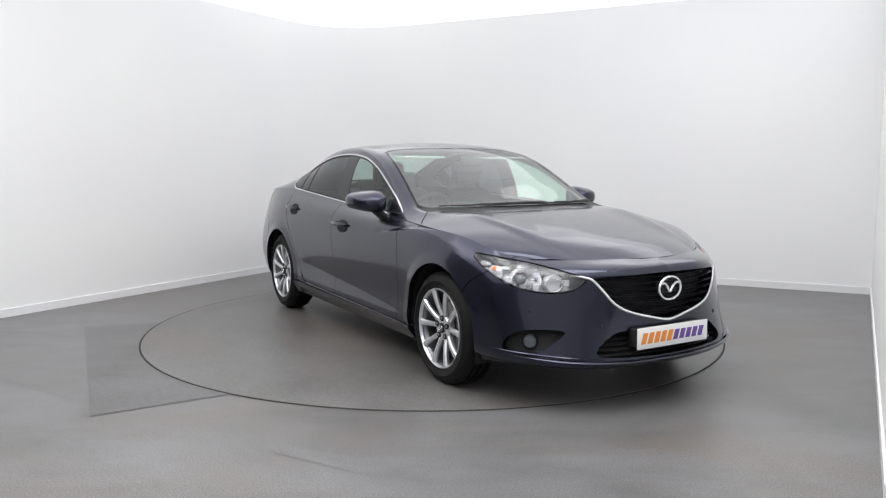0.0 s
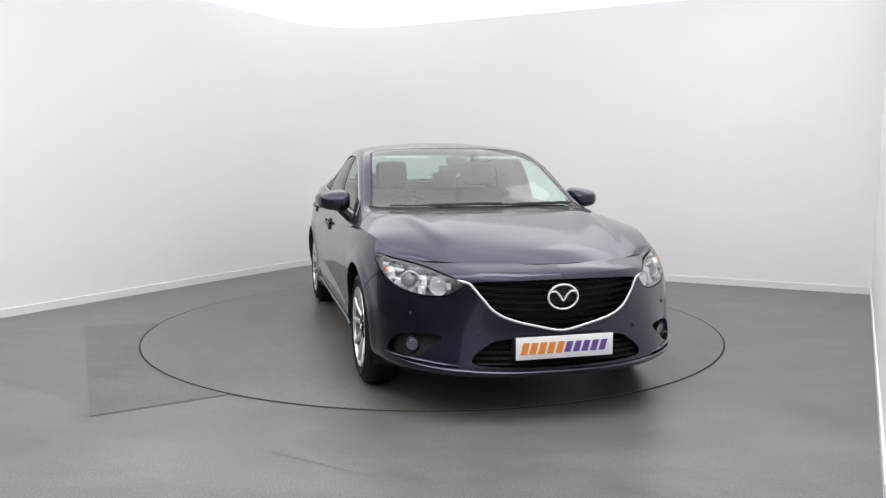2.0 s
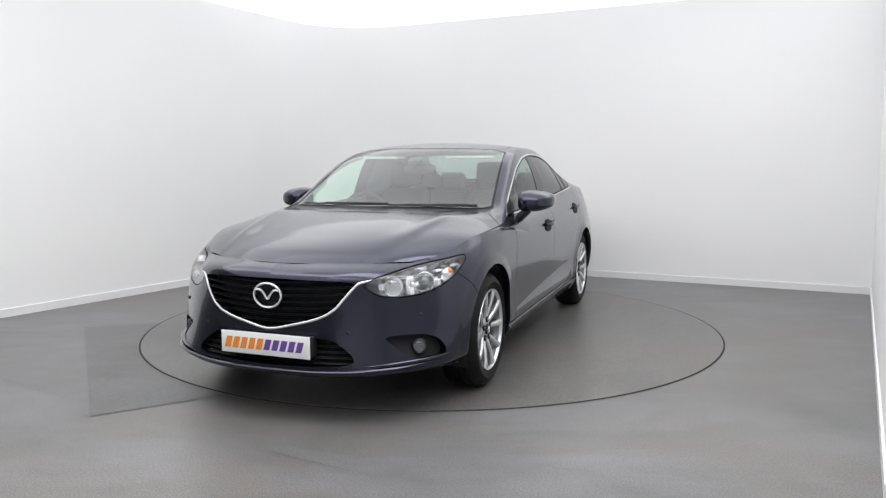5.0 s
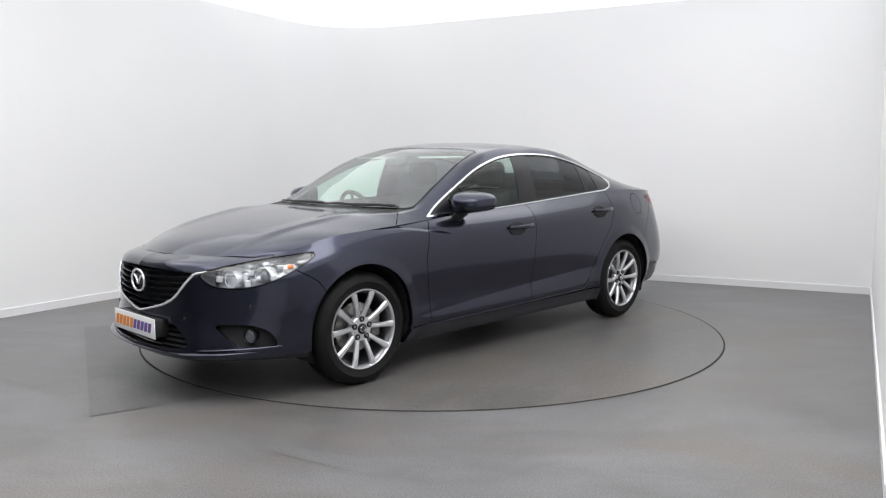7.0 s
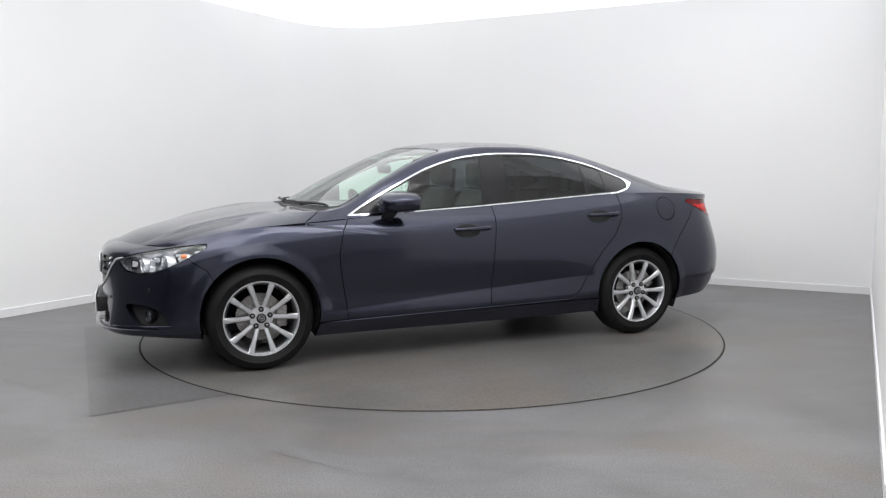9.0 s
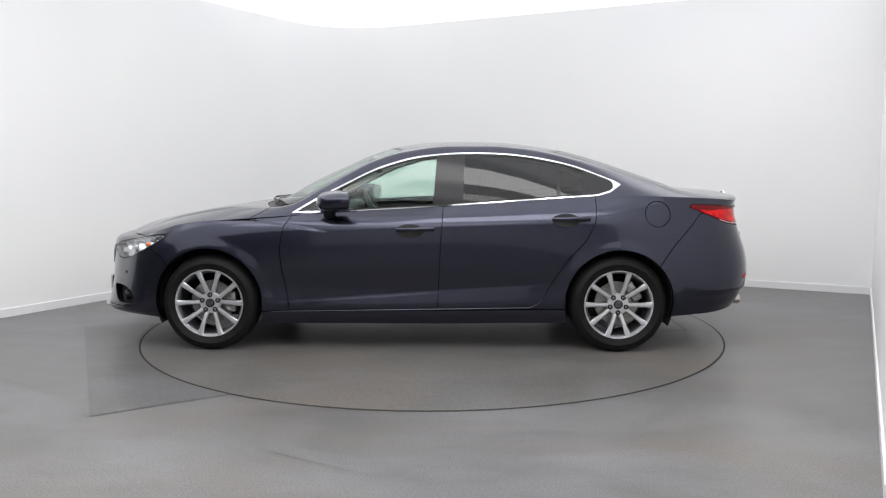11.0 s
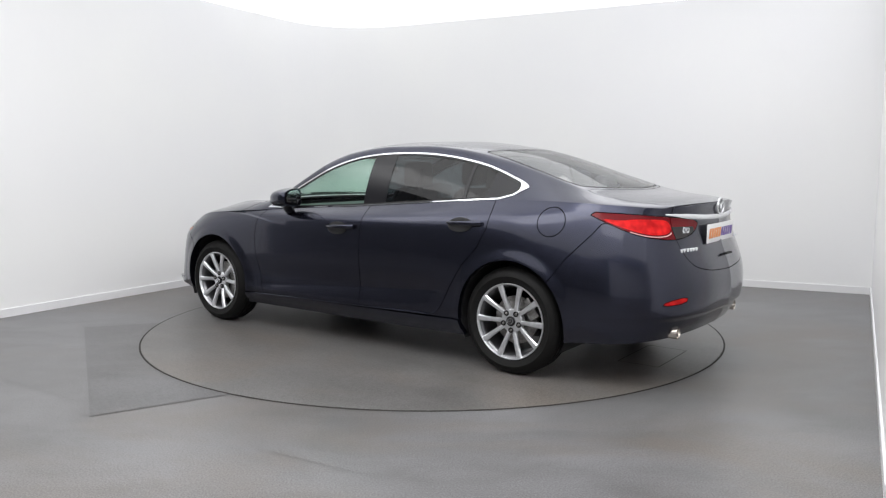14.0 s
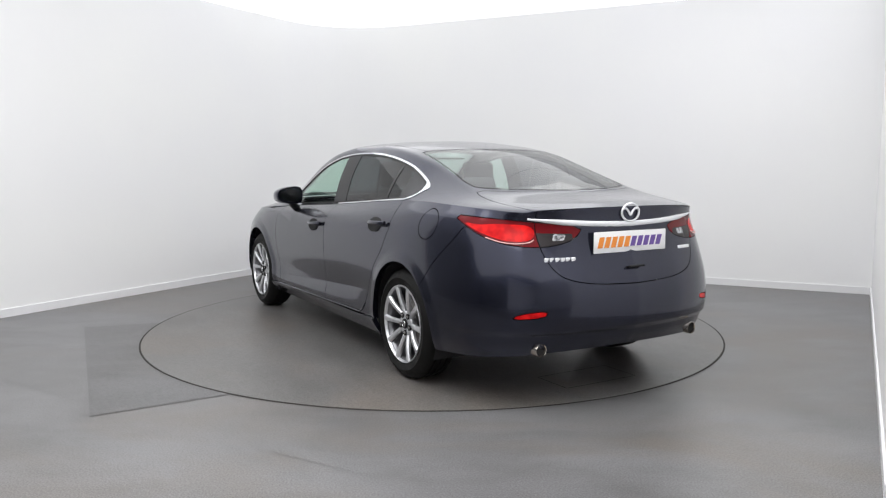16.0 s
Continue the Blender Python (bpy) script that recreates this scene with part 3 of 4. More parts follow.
GRILLE = ((-0.3, 0.722), (0.0, 0.722), (0.30, 0.718), (0.45, 0.706), (0.452, 0.69), (0.40, 0.63), (0.345, 0.57), (0.27, 0.53), (0.14, 0.495), (0.0, 0.468),
          (-0.3, 0.468))
INTAKE = ((-0.3, 0.43), (0.30, 0.43), (0.38, 0.405), (0.485, 0.315), (0.40, 0.285), (-0.3, 0.275))
FOG = ((1.12, 0.316), (1.17, 0.39), (1.28, 0.428), (1.45, 0.437), (1.63, 0.432), (1.57, 0.392), (1.48, 0.340), (1.41, 0.316), (1.25, 0.310))
HEADLAMP = ((0.83, 0.815), (1.05, 0.80), (1.35, 0.768), (1.60, 0.735), (1.77, 0.703), (1.67, 0.64), (1.55, 0.622), (1.38, 0.624), (1.2, 0.652), (1.0, 0.72))
TAILLAMP = ((1.04, 1.025), (1.40, 1.012), (1.72, 0.995), (2.06, 0.968), (2.0, 0.90), (1.88, 0.872), (1.72, 0.862), (1.45, 0.885), (1.25, 0.94))
LID = ((-0.3, 1.2), (0.55, 1.2), (0.57, 0.95), (0.545, 0.82), (0.49, 0.725), (0.40, 0.685), (0.20, 0.66), (-0.3, 0.655))
REFLECT = ((1.57, 0.497), (1.64, 0.528), (1.84, 0.545), (1.83, 0.508))
DOOR_F = ((0.83, 1.3), (0.832, 0.95), (0.885, 0.87), (0.915, 0.72), (0.905, 0.60), (0.875, 0.43), (0.855, 0.285), (-0.17, 0.305), (-0.185, 0.62), (-0.205, 0.95),
          (-0.225, 1.3))
DOOR_R = ((-0.225, 1.3), (-0.205, 0.95), (-0.185, 0.62), (-0.17, 0.305), (-0.70, 0.312), (-0.84, 0.322), (-0.90, 0.385), (-0.965, 0.505), (-1.07, 0.66),
          (-1.18, 0.775), (-1.245, 0.90), (-1.255, 1.0), (-1.25, 1.3))
BUMPER_F = ((1.70, -1), (1.70, 0.60), (1.735, 0.655), (1.84, 0.72), (1.90, 0.78), (1.90, 2), (4, 2), (4, -1))
BUMPER_R = ((-1.68, -1), (-1.68, 0.60), (-1.78, 0.74), (-1.93, 0.90), (-1.97, 0.955), (-2.10, 0.985), (-4, 1.0), (-4, -1))

s = SIDE
_, s = take(s, arch(AXLE_F, 0.372, 0.350), 0)
_, s = take(s, arch(AXLE_R, 0.372, 0.345), 0)
_, s = take(s, front_view(GRILLE), 0)
_, s = take(s, front_view(INTAKE), 0)
_, s = take(s, front_corner(FOG), 0)
head_glass, s = take(s, front_corner(HEADLAMP, 1))
tail_glass, s = take(s, rear_corner(TAILLAMP, 1))
reflector, s = take(s, rear_corner(REFLECT, 1))
lid_back, s = take(s, rear_view(LID))
lamp_lid, tail_glass = take(tail_glass, rear_view(LID))
door_front, s = take(s, side_view(DOOR_F, 0.5, 0))
door_rear, s = take(s, side_view(DOOR_R, 0.5, 0))
bumper_front, s = take(s, side_view(BUMPER_F, -1, 0))
bumper_rear, s = take(s, side_view(BUMPER_R, -1, 0))
sill, s = take(s, side_view(((1.2, -1), (1.2, 0.282), (-1.2, 0.308), (-1.2, -1)), 0.3, 0))
wing, quarter = take(s, side_view(((0.3, -1), (0.3, 2), (4, 2), (4, -1)), 0.0, 0), 0)
flap, quarter_l = take(quarter, lambda a: np.hypot(a[:, 0] + 1.672, a[:, 2] - 0.957) - 0.086)

DLO = ((0.845, 0.958), (0.40, 0.968), (-0.10, 0.996), (-0.60, 1.030), (-1.0, 1.058), (-1.27, 1.076), (-1.36, 1.10), (-1.445, 1.152), (-1.41, 1.175), (-1.32, 1.212),
       (-1.124, 1.284), (-0.93, 1.33), (-0.737, 1.36), (-0.54, 1.374), (-0.30, 1.374), (-0.10, 1.358), (0.056, 1.330), (0.26, 1.266), (0.466, 1.167),
       (0.634, 1.080), (0.74, 1.022))
dlo_top = spline(DLO[7:], np.linspace(0, len(DLO) - 8, 70))
DLO = DLO[:7] + tuple(map(tuple, dlo_top))
WINDSCREEN = ((1.095, -0.3), (1.095, 0.0), (1.085, 0.2), (1.03, 0.45), (0.94, 0.67), (0.868, 0.733), (0.82, 0.724), (0.50, 0.668), (0.25, 0.630), (0.078, 0.596),
              (0.14, 0.40), (0.19, 0.2), (0.205, 0.0), (0.205, -0.3))
BONNET = ((1.15, -0.3), (1.15, 0.0), (1.13, 0.30), (1.07, 0.55), (1.0, 0.73), (1.06, 0.80), (1.13, 0.86), (1.15, 1.2), (4, 1.2), (4, -0.3))
COWL = ((1.8, -0.3), (1.6, 0.5), (1.0, 0.73), (0.86, 0.748), (0.84, 0.72), (0.9, 0.3), (0.9, -0.3))
ROOF = ((0.195, -0.3), (0.195, 0.0), (0.18, 0.2), (0.13, 0.40), (0.062, 0.572), (-0.30, 0.552), (-0.98, 0.528), (-1.02, 0.40), (-1.075, 0.2), (-1.10, 0.0), (-1.10, -0.3))
REARGLASS = ((-1.115, -0.3), (-1.115, 0.0), (-1.09, 0.2), (-1.035, 0.40), (-0.985, 0.53), (-1.10, 0.54), (-1.40, 0.555), (-1.68, 0.585), (-1.75, 0.55), (-1.83, 0.4),
             (-1.88, 0.2), (-1.90, 0.0), (-1.90, -0.3))
BOOT = ((-1.925, -0.3), (-1.925, 0.0), (-1.905, 0.2), (-1.85, 0.42), (-1.765, 0.595), (-1.85, 0.625), (-2.05, 0.62), (-2.22, 0.585), (-2.4, 0.55), (-3, 0.53), (-3, -0.3))

p = TOPS
dlo, p = take(p, side_view(DLO, 0.5, 0), 0)
windscreen, p = take(p, top_view(WINDSCREEN, 1))
bonnet, p = take(p, top_view(BONNET, 1), 0.0036)
cowl, p = take(p, top_view(COWL, 1))
roof, p = take(p, top_view(ROOF, 1))
rear_glass, p = take(p, top_view(REARGLASS, 1))
boot_top, p = take(p, top_view(BOOT, 1))
pillars = p

panel("bonnet", both(bonnet), M_PAINT, car, 0.015)
panel("roof", both(roof), M_PAINT, car)
panel("front_bumper", both(bumper_front), M_PAINT, car, 0.055)
panel("rear_bumper", both(bumper_rear), M_PAINT, car, 0.03)
# ---------------------------------------------------------------- car: helpers for parts


def part(name, bm, material, parent, label="", smooth=True):
    me = bpy.data.meshes.new(name)
    bmesh.ops.recalc_face_normals(bm, faces=bm.faces)
    bm.to_mesh(me)
    bm.free()
    me.materials.append(material)
    if smooth:
        me.polygons.foreach_set("use_smooth", [True] * len(me.polygons))
        me.set_sharp_from_angle(angle=radians(38))
    ob = new(name, me)
    ob.parent = parent
    if label:
        tagged(ob, label)
    return ob


def shared(name, src, parent, m=None):
    ob = new(name, src.data)
    ob.parent = parent
    if m is not None:
        ob.matrix_basis = m
    return ob


def block(lo, hi, bevel=0.01, seg=2, shape=None):
    """A bevelled box between two corners; shape moves its corners before the bevel."""
    bm = bmesh.new()
    bmesh.ops.create_cube(bm, size=1.0)
    lo, hi = Vector(lo), Vector(hi)
    for v in bm.verts:
        v.co = Vector([(lo[i] + hi[i]) / 2 + v.co[i] * (hi[i] - lo[i]) for i in range(3)])
        if shape:
            v.co = Vector(shape(*v.co))
    if bevel:
        bmesh.ops.bevel(bm, geom=bm.edges[:], offset=bevel, segments=seg, affect="EDGES", profile=0.5)
    return bm


def sweep(path, ry, rz=None, sides=10, closed=False, up=(0, 0, 1), taper=None, bm=None):
    """A tube with an elliptical section along a path; ry lies across, rz along 'up'."""
    bm = bm or bmesh.new()
    rz = rz or ry
    path = [Vector(q) for q in path]
    n, rings = len(path), []
    for i, q in enumerate(path):
        a = path[(i - 1) % n] if closed or i else q
        b = path[(i + 1) % n] if closed or i < n - 1 else q
        t = (b - a).normalized()
        side = t.cross(Vector(up)).normalized()
        over = side.cross(t).normalized()
        k = taper(i / (n - 1)) if taper else 1.0
        rings.append([bm.verts.new(q + (side * ry * math.cos(w) + over * rz * math.sin(w)) * k)
                      for w in [2 * math.pi * j / sides for j in range(sides)]])
    for i in range(n if closed else n - 1):
        r0, r1 = rings[i], rings[(i + 1) % n]
        for j in range(sides):
            bm.faces.new((r0[j], r0[(j + 1) % sides], r1[(j + 1) % sides], r1[j]))
    if not closed:
        bm.faces.new(rings[0][::-1])
        bm.faces.new(rings[-1])
    return bm


def lathe(profile, segments=64, axis="y", centre=(0, 0, 0), closed=True):
    """Turns a profile of (radius, along) pairs round an axis."""
    bm = bmesh.new()
    rings = []
    for r, d in profile:
        ring = []
        for k in range(segments):
            a = 2 * math.pi * k / segments
            c, s_ = r * math.cos(a), r * math.sin(a)
            q = (c, d, s_) if axis == "y" else (d, c, s_)
            ring.append(bm.verts.new(Vector(q) + Vector(centre)))
        rings.append(ring)
    m = len(rings)
    for i in range(m if closed else m - 1):
        r0, r1 = rings[i], rings[(i + 1) % m]
        for k in range(segments):
            bm.faces.new((r0[k], r0[(k + 1) % segments], r1[(k + 1) % segments], r1[k]))
    return bm


def capped(profile, segments=32, axis="y", centre=(0, 0, 0)):
    bm = lathe(profile, segments, axis, centre, False)
    bmesh.ops.holes_fill(bm, edges=bm.edges[:])
    return bm


def ball(c, r, u=20, v=12):
    bm = bmesh.new()
    bmesh.ops.create_uvsphere(bm, u_segments=u, v_segments=v, radius=1.0)
    for q in bm.verts:
        q.co = Vector((c[0] + q.co.x * r[0], c[1] + q.co.y * r[1], c[2] + q.co.z * r[2]))
    return bm


def smooth_path(pts, n=40):
    return [Vector(q) for q in spline(pts, np.linspace(0, len(pts) - 1, n))]


def nose_x(y, z):
    a = SIDE[0][SIDE[0][:, 0] > 1.5]
    return float(a[np.argmin((a[:, 1] - abs(y)) ** 2 + (a[:, 2] - z) ** 2), 0])


def tail_x(y, z):
    a = SIDE[0][SIDE[0][:, 0] < -1.7]
    return float(a[np.argmin((a[:, 1] - abs(y)) ** 2 + (a[:, 2] - z) ** 2), 0])


def flank_y(x, z):
    a = SIDE[0][SIDE[0][:, 1] > 0.6]
    return float(a[np.argmin((a[:, 0] - x) ** 2 + (a[:, 2] - z) ** 2), 1])


def top_z(x, y):
    a = TOPS[0]
    return float(a[np.argmin((a[:, 0] - x) ** 2 + (a[:, 1] - abs(y)) ** 2), 2])


def corner_at(c, z, inward=0.0, rear=False):
    """A place on the front or rear corner of the left flank, some way under the skin, and the way the skin faces there."""
    a = SIDE[0]
    a = a[(a[:, 0] < -1.2) & (a[:, 1] > 0.05)] if rear else a[(a[:, 0] > 1.2) & (a[:, 1] > 0.05)]
    along = -a[:, 0] - a[:, 1] if rear else a[:, 0] - a[:, 1]
    q = a[np.argmin((along - c) ** 2 + (a[:, 2] - z) ** 2)]
    return Vector(q[:3]) - Vector(q[3:6]) * inward, Vector(q[3:6])


def left_or_right(p, sg):
    return Vector((p.x, sg * p.y, p.z))


HALVES = ((1, lambda q: q), (-1, mirrored))

# ---------------------------------------------------------------- car: fixed panels and glass
boot_lid = panel("boot_lid", joined(both(boot_top), both(lid_back)), M_PAINT, car, 0.02)
panel("windscreen", both(windscreen), M_SCREEN, car, 0.0, "clear greenish laminated windscreen").visible_shadow = False
panel("rear_window", both(rear_glass), M_REARPANE, car, 0.0, "lightly tinted rear window").visible_shadow = False
panel("cowl", both(cowl), M_BLACK, car, 0.01, "matt black plastic scuttle panel", -0.004)
# black ceramic border round the screens
for rim_of, outline, nm in ((windscreen, WINDSCREEN, "windscreen_border"), (rear_glass, REARGLASS, "rear_window_border")):
    _, edge_band = clip(rim_of, top_view(outline, 1)(rim_of[0]) + 0.011)
    panel(nm, both(edge_band), M_GLOSSBLACK, car, 0.0, "", 0.0015)
panel("fuel_flap", flap, M_PAINT, car, 0.006)

FRONT_PANE = ((0.60, 0.90), (0.60, 1.10), (0.45, 1.2), (0.2, 1.34), (-0.1, 1.5), (-0.175, 1.5), (-0.128, 0.9))
REAR_PANE = ((-0.365, 1.5), (-0.335, 0.9), (-0.985, 0.9), (-1.005, 1.5))
QUARTER_PANE = ((-1.03, 1.5), (-1.01, 0.9), (-1.155, 0.9), (-1.20, 1.5))
dlo_g = side_view(DLO, 0.5, 0)
dlo_in, chrome_in = clip(dlo, dlo_g(dlo[0]) + 0.0105)
tip_g = side_view(((-1.30, 1.05), (-1.355, 1.10), (-1.40, 1.152), (-1.33, 1.215), (-1.6, 1.3), (-1.6, 1.05)), 0.5, 1)
tip, dlo_in = clip(dlo_in, tip_g(dlo_in[0]))
chrome = joined(chrome_in, tip)
glass_in, black_rim = clip(dlo_in, dlo_g(dlo_in[0]) + 0.020)
pane_f, post = take(glass_in, side_view(FRONT_PANE, 0.4, 0), 0)
pane_r, post = take(post, side_view(REAR_PANE, 0.4, 0), 0)
pane_q, post = take(post, side_view(QUARTER_PANE, 0.4, 0), 0)

for sg, side in HALVES:
    panel("roof_pillar", side(pillars), M_PAINT, car)
    panel("front_wing", side(wing), M_PAINT, car, 0.03)
    panel("side_sill", side(sill), M_PAINT, car, 0.03, "", 0.013)
    panel("rear_quarter", side(quarter_l if sg > 0 else quarter), M_PAINT, car, 0.03)
    panel("window_trim", side(chrome), M_CHROME, car, 0.006, "bright chrome window surround", 0.003)
    panel("window_seal", side(black_rim), M_RUBBER, car, 0.004, "", -0.001)
    rest = post
    for nm, cut_x, lb in (("mirror_sail", 0.30, "black corner panel behind the mirror"), ("door_post", -0.60, "gloss black door post cover"),
                          ("window_divider", -1.09, "black window divider"), ("quarter_trim", -3.0, "black quarter trim")):
        piece, rest = clip(rest, cut_x - rest[0][:, 0])
        panel(nm, side(piece), M_GLOSSBLACK, car, 0.004, lb, -0.001)
    for nm, skin_piece, pn, mt, hx0, hx1, hz in (("front_door", door_front, pane_f, M_GLASS, 0.11, -0.145, 0.853),
                                               ("rear_door", door_rear, pane_r, M_PRIVACY, -0.955, -1.205, 0.925)):
        door = panel(nm, side(skin_piece), M_PAINT, car, 0.02)
        w = panel("window_pane", side(pn), mt, door, 0.0, "", -0.004)
        w.visible_shadow = False
        yy = [flank_y(hx0 + (hx1 - hx0) * k / 8, hz) for k in range(9)]
        # a near-black cap, slightly proud, paints in the shade of the handle scoop
        cup_x = hx0 + (hx1 - hx0) * 0.36
        cup = capped([(0.001, 0.0), (0.55, 0.0015), (0.9, 0.003), (1.0, 0.0)], 28, "y")
        slope = (flank_y(cup_x, hz + 0.03) - flank_y(cup_x, hz - 0.03)) / 0.06
        for q in cup.verts:
            q.co = Vector((cup_x + q.co.x * 0.094, sg * (flank_y(cup_x, hz) + 0.004 + q.co.y + slope * q.co.z * 0.046), hz - 0.010 + q.co.z * 0.046))
        part("handle_recess_shade", cup, M_LINER, door, "dark cap that paints in the shade of the handle scoop")
        bar = [(hx0 + (hx1 - hx0) * k / 8, sg * (yy[k] + 0.012 + 0.022 * math.sin(math.pi * k / 8) ** 0.6), hz + 0.006 * k / 8) for k in range(9)]
        part("door_handle", sweep(bar, 0.011, 0.015, 10, taper=lambda f: 0.75 + 0.35 * f), M_PAINT, door)
    qp = panel("quarter_pane", side(pane_q), M_PRIVACY, car, 0.0, "dark tinted rear quarter glass", -0.004)
    qp.visible_shadow = False
    # linings seen through the glass
    for pc, nm in ((pillars, "pillar_lining"),):
        panel(nm, side(pc), M_HEADLINER, car, 0.0, "", -0.022)
    for pc, nm in ((door_front, "door_lining"), (door_rear, "door_lining"), (quarter, "quarter_lining"), (wing, "wing_lining")):
        panel(nm, side(pc), M_LINER, car, 0.0, "", -0.045)
panel("headlining", both(roof), M_HEADLINER, car, 0.0, "pale fabric roof lining", -0.02)
panel("bonnet_lining", both(bonnet), M_LINER, car, 0.0, "", -0.03)
panel("bumper_lining", both(bumper_rear), M_LINER, car, 0.0, "", -0.035)

# a thin bead added along the foot of the doors to catch their edge highlight
for sg in (1, -1):
    foot = [(x, sg * (flank_y(x, z) + 0.006), z) for x, z in zip(np.linspace(0.99, -0.80, 37), np.linspace(0.279, 0.313, 37))]
    foot += [(-0.855, sg * (flank_y(-0.855, 0.335) + 0.006), 0.335), (-0.90, sg * (flank_y(-0.90, 0.385) + 0.004), 0.385)]
    part("sill_highlight_bead", sweep(foot, 0.0055, 0.0055, 8, taper=lambda f: min(1.0, 0.3 + 9 * min(f, 1 - f))), M_PAINT, car, "thin body-coloured bead added to catch a highlight along the sill")

# underbody and wheel housings
part("underbody", block((-1.85, -0.72, 0.215), (2.0, 0.72, 0.31), 0.03), M_LINER, car, "dark underbody and floor pan")
part("scuttle_bulkhead", block((0.95, -0.72, 0.25), (1.0, 0.72, 0.95), 0.01), M_LINER, car)
for ax, r, cz in ((AXLE_F, 0.380, 0.350), (AXLE_R, 0.38, 0.345)):
    for sg in (1, -1):
        bm = bmesh.new()
        rows = []
        for y in (0.52, 0.70, 0.875):
            rows.append([bm.verts.new((ax + r * math.cos(a), sg * y, cz + r * math.sin(a))) for a in [radians(-25 + 230 * k / 40) for k in range(41)]])
        for r0, r1 in zip(rows, rows[1:]):
            for k in range(40):
                bm.faces.new((r0[k], r0[k + 1], r1[k + 1], r1[k]))
        bm.faces.new(rows[0])
        part("wheel_housing", bm, M_LINER, car, "black moulded wheel-arch liner")

# ---------------------------------------------------------------- car: wheels


def build_wheel():
    """A wheel whose outer face looks along +y, centred on its axle."""
    w = new("wheel")
    R, rr = 0.335, 0.230
    half = 0.108
    tyre = [(rr - 0.012, -half + 0.02), (rr + 0.01, -half + 0.004), (rr + 0.045, -half - 0.006), (R - 0.03, -half + 0.004), (R - 0.008, -half + 0.025), (R, -half + 0.05)]
    for g in (-0.04, 0.0, 0.04):
        tyre += [(R + 0.0, g - 0.006), (R - 0.008, g - 0.004), (R - 0.008, g + 0.004), (R, g + 0.006)]
    tyre += [(R, half - 0.05), (R - 0.008, half - 0.025), (R - 0.03, half - 0.004), (rr + 0.05, half + 0.006), (rr + 0.046, half + 0.003), (rr + 0.012, half - 0.002),
             (rr + 0.002, half - 0.012), (rr - 0.012, half - 0.02)]
    part("tyre", lathe(tyre, 72), M_TYRE, w, "black road tyre with plain sidewall")
    rim = new("rim")
    rim.parent = w
    part("barrel", lathe([(rr - 0.004, half - 0.014), (rr - 0.012, half - 0.02), (rr - 0.022, half - 0.05), (rr - 0.03, -0.08), (rr - 0.02, -0.1), (rr, -0.1), (rr, half - 0.02)], 64),
         M_ALLOY_IN, rim)
    part("rim_lip", lathe([(rr + 0.008, half - 0.004), (rr + 0.006, half + 0.001), (rr + 0.001, half + 0.0005), (rr - 0.005, half - 0.008), (rr - 0.007, half - 0.03), (rr + 0.004, half - 0.03)], 72),
         M_ALLOY, rim)
    # ten spokes, slightly dished, wider towards the rim
    for k in range(10):
        bm = bmesh.new()
        rings = []
        n = 9
        for i in range(n):
            f = i / (n - 1)
            rad = 0.030 + (rr - 0.003 - 0.030) * f
            wd = 0.0165 - 0.0030 * math.sin(f * math.pi) + 0.0045 * f ** 2
            face = half - 0.038 + 0.016 * math.sin(f * math.pi * 0.8) + 0.028 * f ** 1.5
            th = 0.034 - 0.012 * f
            lean = (0.006 if k % 2 else -0.006) * (1 - f)
            rings.append([bm.verts.new((x + lean, y, rad)) for x, y in ((-wd, face - 0.010), (-wd * 0.62, face - 0.001), (-wd * 0.2, face), (wd * 0.2, face),
                                                                       (wd * 0.62, face - 0.001), (wd, face - 0.010), (wd * 0.8, face - th), (-wd * 0.8, face - th))])
        for r0, r1 in zip(rings, rings[1:]):
            for j in range(8):
                bm.faces.new((r0[j], r0[(j + 1) % 8], r1[(j + 1) % 8], r1[j]))
        bm.faces.new(rings[0][::-1])
        bm.faces.new(rings[-1])
        bmesh.ops.rotate(bm, verts=bm.verts, cent=(0, 0, 0), matrix=Euler((0, radians(18 + 36 * k), 0)).to_matrix())
        part("spoke", bm, M_ALLOY, rim)
    part("hub", capped([(0.074, half - 0.07), (0.076, half - 0.036), (0.070, half - 0.028), (0.034, half - 0.026)], 40), M_ALLOY, rim)
    part("hub_cap", capped([(0.031, half - 0.03), (0.031, half - 0.019), (0.027, half - 0.016), (0.012, half - 0.014)], 32), M_GLOSSBLACK, rim, "black centre cap")
    bm = sweep([(0.019 * math.cos(a), half - 0.0135, 0.016 * math.sin(a)) for a in [2 * math.pi * i / 24 for i in range(24)]], 0.002, 0.002, 6, True, (0, 1, 0))
    sweep([(-0.014, half - 0.0135, 0.006), (0, half - 0.0135, -0.003), (0.014, half - 0.0135, 0.006)], 0.002, 0.002, 6, False, (0, 1, 0), None, bm)
    part("cap_emblem", bm, M_CHROME, rim)
    for k in range(5):
        a = radians(90 + 72 * k)
        x, z = 0.057 * math.cos(a), 0.057 * math.sin(a)
        # near-black cup, proud of the hub, paints in the shade of the bolt hole
        part("bolt_hole_shade", capped([(0.017, half - 0.04), (0.017, half - 0.021), (0.014, half - 0.019), (0.012, half - 0.026)], 18, "y", (x, 0, z)), M_LINER, rim)
        part("wheel_bolt", capped([(0.009, half - 0.04), (0.009, half - 0.020), (0.006, half - 0.0175)], 6, "y", (x, 0, z)), M_STEEL, rim)
    part("brake_disc", capped([(0.07, -0.0), (0.15, 0.0), (0.15, 0.02), (0.07, 0.02)], 48), M_STEEL, w, "bare steel brake disc")
    part("brake_caliper", block((-0.17, -0.02, -0.07), (-0.10, 0.05, 0.07), 0.012), M_STEEL, w)
